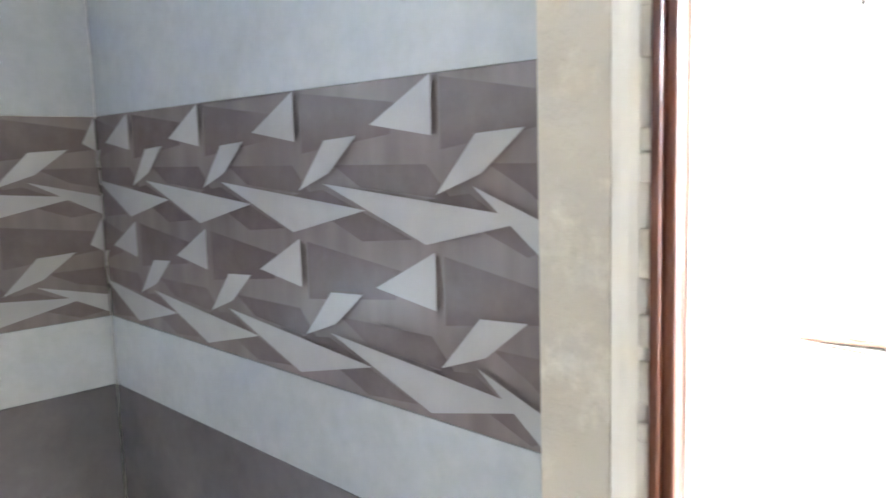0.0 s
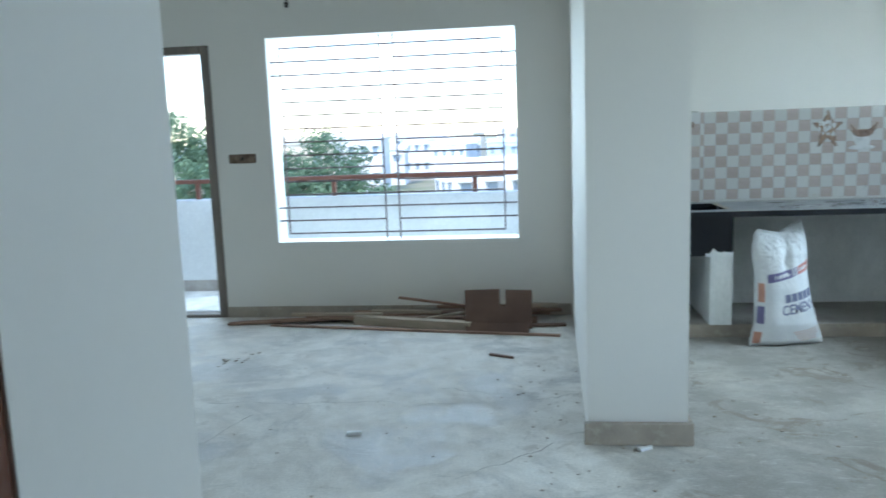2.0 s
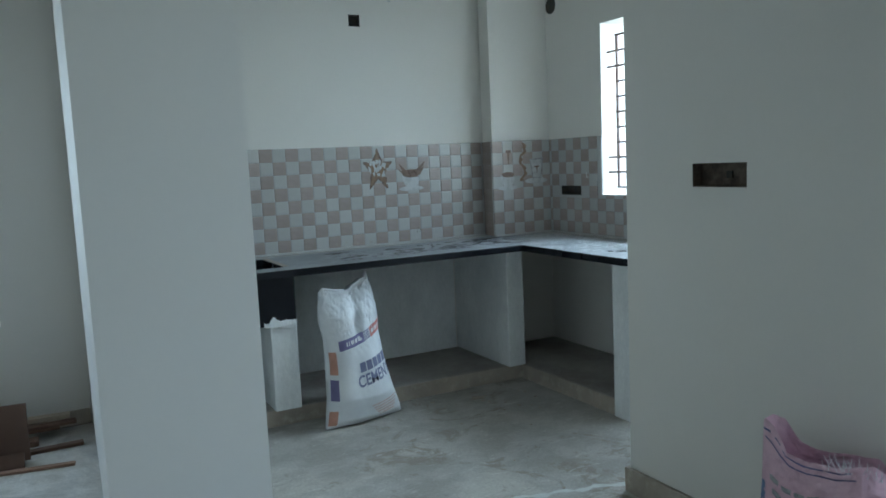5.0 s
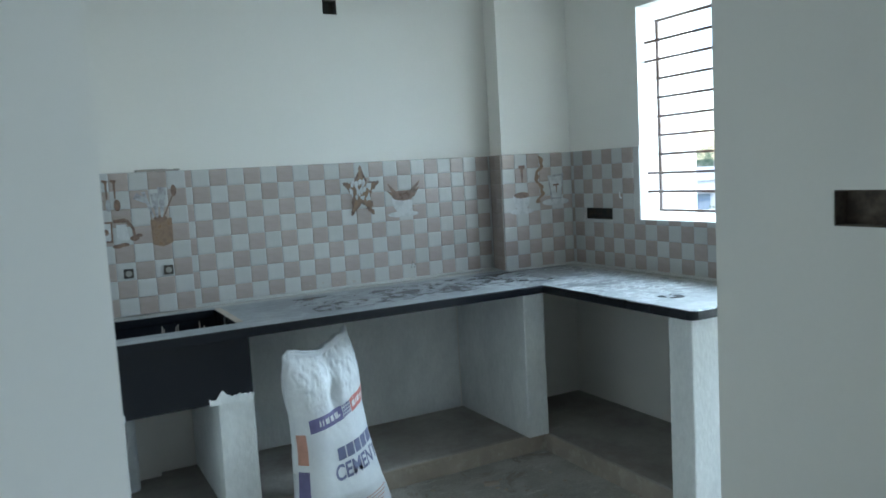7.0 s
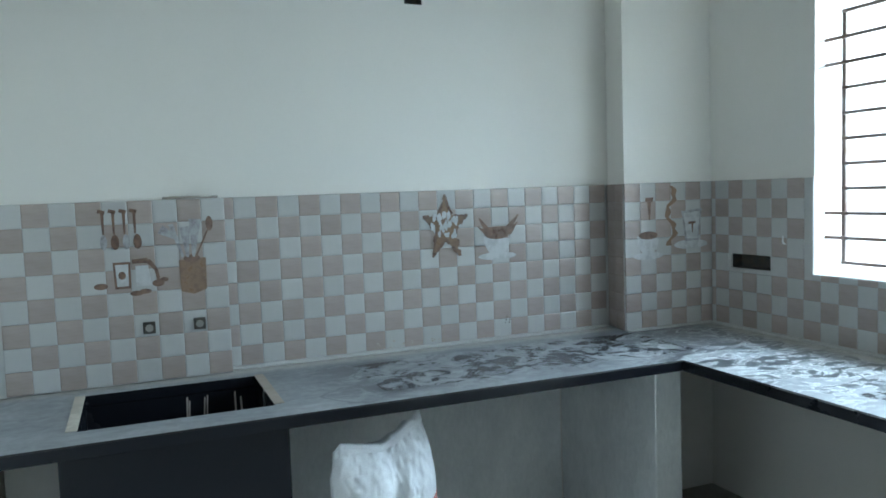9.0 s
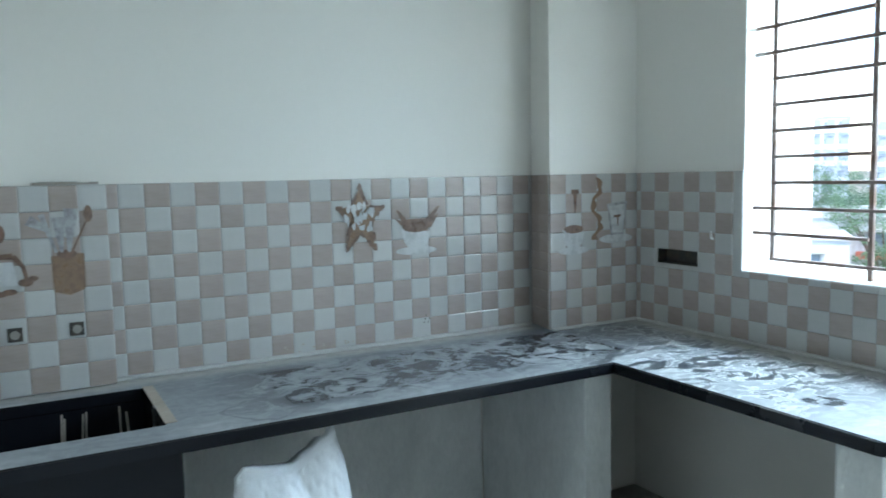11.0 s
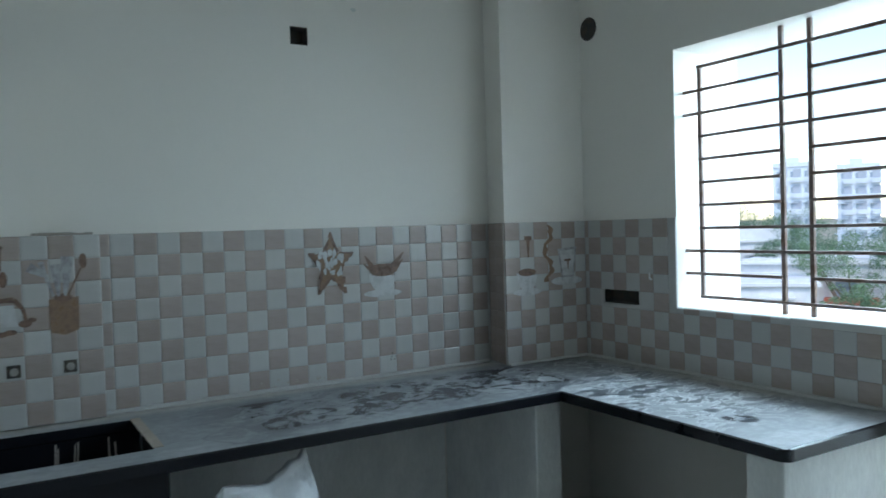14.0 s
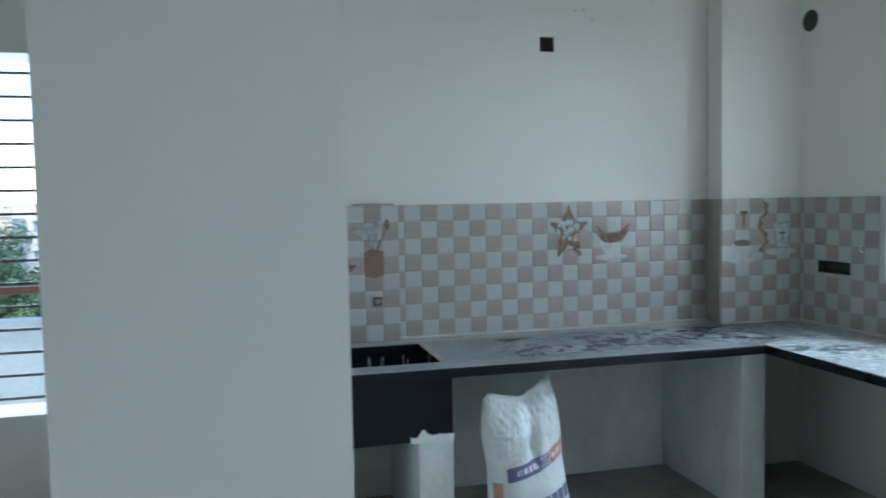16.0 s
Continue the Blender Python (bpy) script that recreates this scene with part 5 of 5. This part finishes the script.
for p, yaw, mat, label in (((-0.226, 5.085, 0.0), -28, M_BOARD, "red-brown wood chip lying on the floor"), ((-0.865, 3.84, 0.0), 8, M_WHITEINK, "small white plaster chip on the floor"), ((0.44, 3.70, 0.0), 30, M_WHITEINK, "small white plaster chip by the pillar foot"), ((2.2, 5.3, 0.0), -20, M_CEMENT, "small brown twig of wood on the floor")):
    bm = bmesh.new()
    long_ = 0.17 if mat is M_BOARD else 0.07
    box(bm, -long_ / 2, long_ / 2, -0.014, 0.014, 0, 0.016, bevel=0.004)
    for v in bm.verts:
        v.co.y *= 1 - 0.5 * (v.co.x / long_ + 0.5) ** 2
    ob = thing("chip", bm, mat, label, "chip")
    ob.matrix_basis = pose(*p, 0, 0, yaw)
# specks and drill dots on the lowest tiles, a plug by the recess
specks = [oval(random.uniform(1.68, 1.98), random.uniform(0.845, 0.875), random.uniform(0.002, 0.006), random.uniform(0.002, 0.005), 7, rough=0.4) for _ in range(14)]
tagged(part("speck", flat(specks, YD), M_CEMENT, wall_back, "brown cement specks on the tiles"), kind="stuff")
dots = [oval(2.262 + 0.018 * (k % 2) + 0.004 * (k // 2), 0.895 + 0.013 * (k // 2), 0.003, 0.0035, 8) for k in range(5)]
tagged(part("dot", flat(dots, YD), M_BOXDARK, wall_back, "small dark drill dots"), kind="stuff")
bm = bmesh.new()
rod(bm, (XR - 0.028, 5.535, 1.205), (XR - 0.0165, 5.535, 1.2), 0.004, n=8)
rod(bm, (XR - 0.028, 5.535, 1.205), (XR - 0.03, 5.533, 1.232), 0.0035, 0.002, n=6)
part("wall_plug", bm, M_WHITEINK, wall_east, "small white plug in a tile")
# putty stain and nail marks high on the kitchen wall
part("stain", flat([oval(2.10 + random.uniform(-0.06, 0.06), 2.36 + random.uniform(-0.03, 0.03), 0.012, 0.006, 10, rough=0.5) for _ in range(4)], YK - 0.0008), M_FAINT, wall_back, "faint brown stain")



# ---------------------------------------------------------------- outside
GZ = -8.0
bm = bmesh.new()
n = 24
grid = [[bm.verts.new((-2500 + 5000 * i / n, -2500 + 5000 * j / n, GZ)) for i in range(n + 1)] for j in range(n + 1)]
for j in range(n):
    for i in range(n):
        bm.faces.new((grid[j][i], grid[j][i + 1], grid[j + 1][i + 1], grid[j + 1][i]))
thing("ground", bm, M_GROUND, "dry earth and grass between the houses", "ground", kind="structure")


def building(name, cx, cy, wide, deep, high, yaw, mat, label, storeys, bays, roof=M_HOUSE, tank=False, red=False, rim=0.77):
    """A flat-roofed block with storeys of windows, a parapet and perhaps a water tank."""
    e = base(name, (cx, cy, GZ), label, "building")
    turn = pose(cx, cy, GZ, 0, 0, yaw)

    def put(n_, bm_, m_, lab=""):
        bmesh.ops.transform(bm_, matrix=turn, verts=bm_.verts)
        return part(n_, bm_, m_, e, lab)

    put("wall", boxes((-wide / 2, wide / 2, -deep / 2, deep / 2, 0, high)), mat)
    t = 0.2
    put("roof", boxes((-wide / 2 - t, wide / 2 + t, -deep / 2 - t, deep / 2 + t, high, high + 0.18)), roof)
    for py in (-deep / 2, deep / 2 - t):
        put("parapet", boxes((-wide / 2, wide / 2, py, py + t, high + 0.18, high + 0.18 + rim)), mat)
    sh = high / storeys
    for face in (0, 1):
        span, dist = (wide, deep / 2) if face == 0 else (deep, wide / 2)
        nb = bays if face == 0 else max(1, int(bays * deep / wide))
        for s in range(storeys):
            for b in range(nb):
                c = -span / 2 + span * (b + 0.5) / nb
                w = min(1.2, span / nb * 0.4) / 2
                z0, z1 = s * sh + sh * 0.36, s * sh + sh * 0.72
                row = (c - w, c + w, -dist - 0.03, -dist + 0.06, z0, z1) if face == 0 else (-dist - 0.03, -dist + 0.06, c - w, c + w, z0, z1)
                put("window", boxes(row), M_PANE)
                row = (c - w - 0.3, c + w + 0.3, -dist - 0.55, -dist - 0.031, z1 + 0.1, z1 + 0.2) if face == 0 else (-dist - 0.55, -dist - 0.031, c - w - 0.3, c + w + 0.3, z1 + 0.1, z1 + 0.2)
                if s < 4:
                    put("sunshade", boxes(row), mat)
    if storeys > 5:
        for b in range(3):
            c = -wide / 2 + wide * (b + 0.5) / 3 + wide * 0.09
            for k in range(storeys):
                # flat panel: the recess's shade is only its colour
                put("balcony", boxes((c - 0.75, c + 0.75, -deep / 2 - 0.05, -deep / 2 + 0.02, k * sh + sh * 0.34, k * sh + sh * 0.86)), M_STRIP, "flat grey panel standing for a shaded balcony recess")
                put("balcony_rail", boxes((c - 0.85, c + 0.85, -deep / 2 - 0.7, -deep / 2 - 0.06, k * sh + sh * 0.02, k * sh + sh * 0.3)), mat)
        put("stair_head", boxes((-wide * 0.2, wide * 0.12, -deep * 0.25, deep * 0.2, high + 0.18, high + 2.2)), mat)
    if tank:
        for q in range(2):
            bt = bmesh.new()
            rod(bt, (q * 1.6 - 0.8, 0, high + 0.18), (q * 1.6 - 0.8, 0, high + 1.3), 0.62, n=16)
            rod(bt, (q * 1.6 - 0.8, 0, high + 1.3), (q * 1.6 - 0.8, 0, high + 1.55), 0.62, 0.3, n=16)
            put("water_tank", bt, M_TANK, "black plastic water tank")
    if red:
        put("awning", boxes((-wide * 0.1, wide * 0.15, -deep / 2 - 1.2, -deep / 2 - 0.1, high * 0.62, high * 0.68)), M_ROOFRED, "red sheet awning")
    return e


def tree(x, y, high, spread, seed, mat, leaves, label):
    """A tapered trunk with limbs, and a crown of many small leaf clumps."""
    rnd = random.Random(seed)
    e = base("tree", (x, y, GZ), label, "tree")
    bm = bmesh.new()
    rod(bm, (x, y, GZ), (x, y, GZ + high * 0.5), 0.05 * spread + 0.08, 0.03 * spread + 0.05, n=8)
    tips = []
    for k in range(9):
        a = k * 2.4 + rnd.random()
        r = spread * rnd.uniform(0.45, 0.95)
        tip = (x + r * math.cos(a), y + r * math.sin(a), GZ + high * rnd.uniform(0.58, 0.84))
        rod(bm, (x, y, GZ + high * rnd.uniform(0.3, 0.5)), tip, 0.02 * spread + 0.04, 0.02, n=6)
        tips.append(tip)
    tips.append((x, y, GZ + high * 0.85))
    part("trunk", bm, M_BARK, e)
    verts, faces = [], []
    clumps = []
    for tip in tips:
        for _ in range(9):
            clumps.append((Vector(tip) + Vector((rnd.gauss(0, spread * 0.22), rnd.gauss(0, spread * 0.22), rnd.gauss(0, high * 0.06))), spread * rnd.uniform(0.12, 0.24)))
    for _ in range(leaves):
        c, r = rnd.choice(clumps)
        d = Vector((rnd.gauss(0, 1), rnd.gauss(0, 1), rnd.gauss(0, 0.8))).normalized()
        p = c + d * r * rnd.uniform(0.6, 1.05)
        s = rnd.uniform(0.05, 0.10) * (0.6 + spread * 0.06)
        t1 = d.orthogonal().normalized() * s
        t2 = d.cross(t1).normalized() * s * 0.6
        k0 = len(verts)
        lift = d * s * rnd.uniform(-0.4, 0.4)
        verts += [p - t1, p - t2 * 0.9 + lift, p + t1, p + t2 * 0.9 + lift]
        faces.append((k0, k0 + 1, k0 + 2, k0 + 3))
    me = bpy.data.meshes.new("crown")
    me.from_pydata([tuple(v) for v in verts], [], faces)
    me.materials.append(mat)
    ob = new("crown", me)
    ob.parent = e
    ob.matrix_parent_inverse = Matrix.Translation(e.location).inverted()
    return e


DARK, LIGHT = "broad dark green leafy tree between the houses", "light green leafy tree between the houses"
for x, y, h, s, sd, m, lv, lab in ((-8.3, 25.0, 9.8, 3.1, 1, M_LEAF, 17000, DARK), (-10.0, 22.0, 10.7, 2.2, 2, M_LEAF, 12000, DARK), (-5.7, 25.0, 8.7, 1.4, 3, M_LEAF2, 5000, LIGHT), (-2.0, 30.0, 6.9, 2.4, 4, M_LEAF2, 4000, LIGHT),
                                  (-19.0, 30.0, 9.0, 4.0, 5, M_LEAF2, 5000, LIGHT), (1.6, 32.0, 7.0, 2.4, 6, M_LEAF2, 4000, LIGHT), (-10.5, 36.0, 8.8, 2.4, 7, M_LEAF, 5000, DARK), (-12.6, 26.0, 8.4, 2.0, 15, M_LEAF2, 5000, LIGHT),
                                  (60.0, 29.0, 11.5, 5.0, 8, M_LEAF, 7000, DARK), (46.0, 30.5, 8.4, 3.2, 9, M_LEAF2, 5000, LIGHT), (52.0, 38.0, 9.2, 3.0, 10, M_LEAF, 4000, DARK), (44.0, 40.5, 6.6, 2.4, 11, M_LEAF2, 3000, LIGHT),
                                  (58.0, 40.0, 8.5, 3.4, 12, M_LEAF, 5000, DARK), (40.0, 26.5, 6.0, 2.0, 13, M_LEAF2, 4000, LIGHT), (58.0, 46.0, 8.6, 3.4, 14, M_LEAF, 4000, DARK), (63.0, 53.0, 11.2, 4.6, 16, M_LEAF, 6000, DARK), (61.0, 58.5, 11.6, 4.6, 17, M_LEAF, 6000, DARK),
                                  (66.0, 50.0, 10.6, 4.0, 18, M_LEAF2, 5000, LIGHT), (50.0, 27.6, 10.3, 3.6, 19, M_LEAF, 6000, DARK)):
    tree(x, y, h, s, sd, m, int(lv * 1.9), lab)
rnd = random.Random(5)
for k in range(64):
    a = rnd.uniform(-0.62, 0.35)
    r = rnd.uniform(60, 300)
    h = rnd.uniform(4.5, 7.5) + r * 0.012
    building("house", r * math.sin(a), r * math.cos(a), rnd.uniform(6, 11), rnd.uniform(6, 10), h, rnd.uniform(-25, 25), rnd.choice((M_HOUSE, M_HOUSE, M_HOUSE, M_HOUSE2, M_HOUSE3)), "pale plastered town house with flat roof", max(2, int(h / 3.2)), rnd.choice((2, 3, 4)), tank=False)
building("house", 50.5, 33.5, 12, 9, 6.4, -60, M_HOUSE, "white plastered house with flat roof and red awning", 2, 3, red=True, rim=0.2)
building("house", 40.0, 34.0, 8, 7, 5.6, -52, M_HOUSE, "white flat-roofed house with low parapet", 2, 2, tank=False, rim=0.15)
building("house", 33.5, 14.0, 10, 9, 6.8, -62, M_HOUSE, "white plastered house with wide flat roof", 2, 3, rim=0.2)
building("house", 52.0, 46.0, 10, 8, 7.6, -50, M_HOUSE, "white plastered house before tall trees", 2, 3)
building("house", 72.0, 38.0, 12, 9, 6.2, -60, M_HOUSE, "white plastered house behind trees", 2, 3)
rnd = random.Random(11)
for k in range(2, 12):
    f_ = k / 11
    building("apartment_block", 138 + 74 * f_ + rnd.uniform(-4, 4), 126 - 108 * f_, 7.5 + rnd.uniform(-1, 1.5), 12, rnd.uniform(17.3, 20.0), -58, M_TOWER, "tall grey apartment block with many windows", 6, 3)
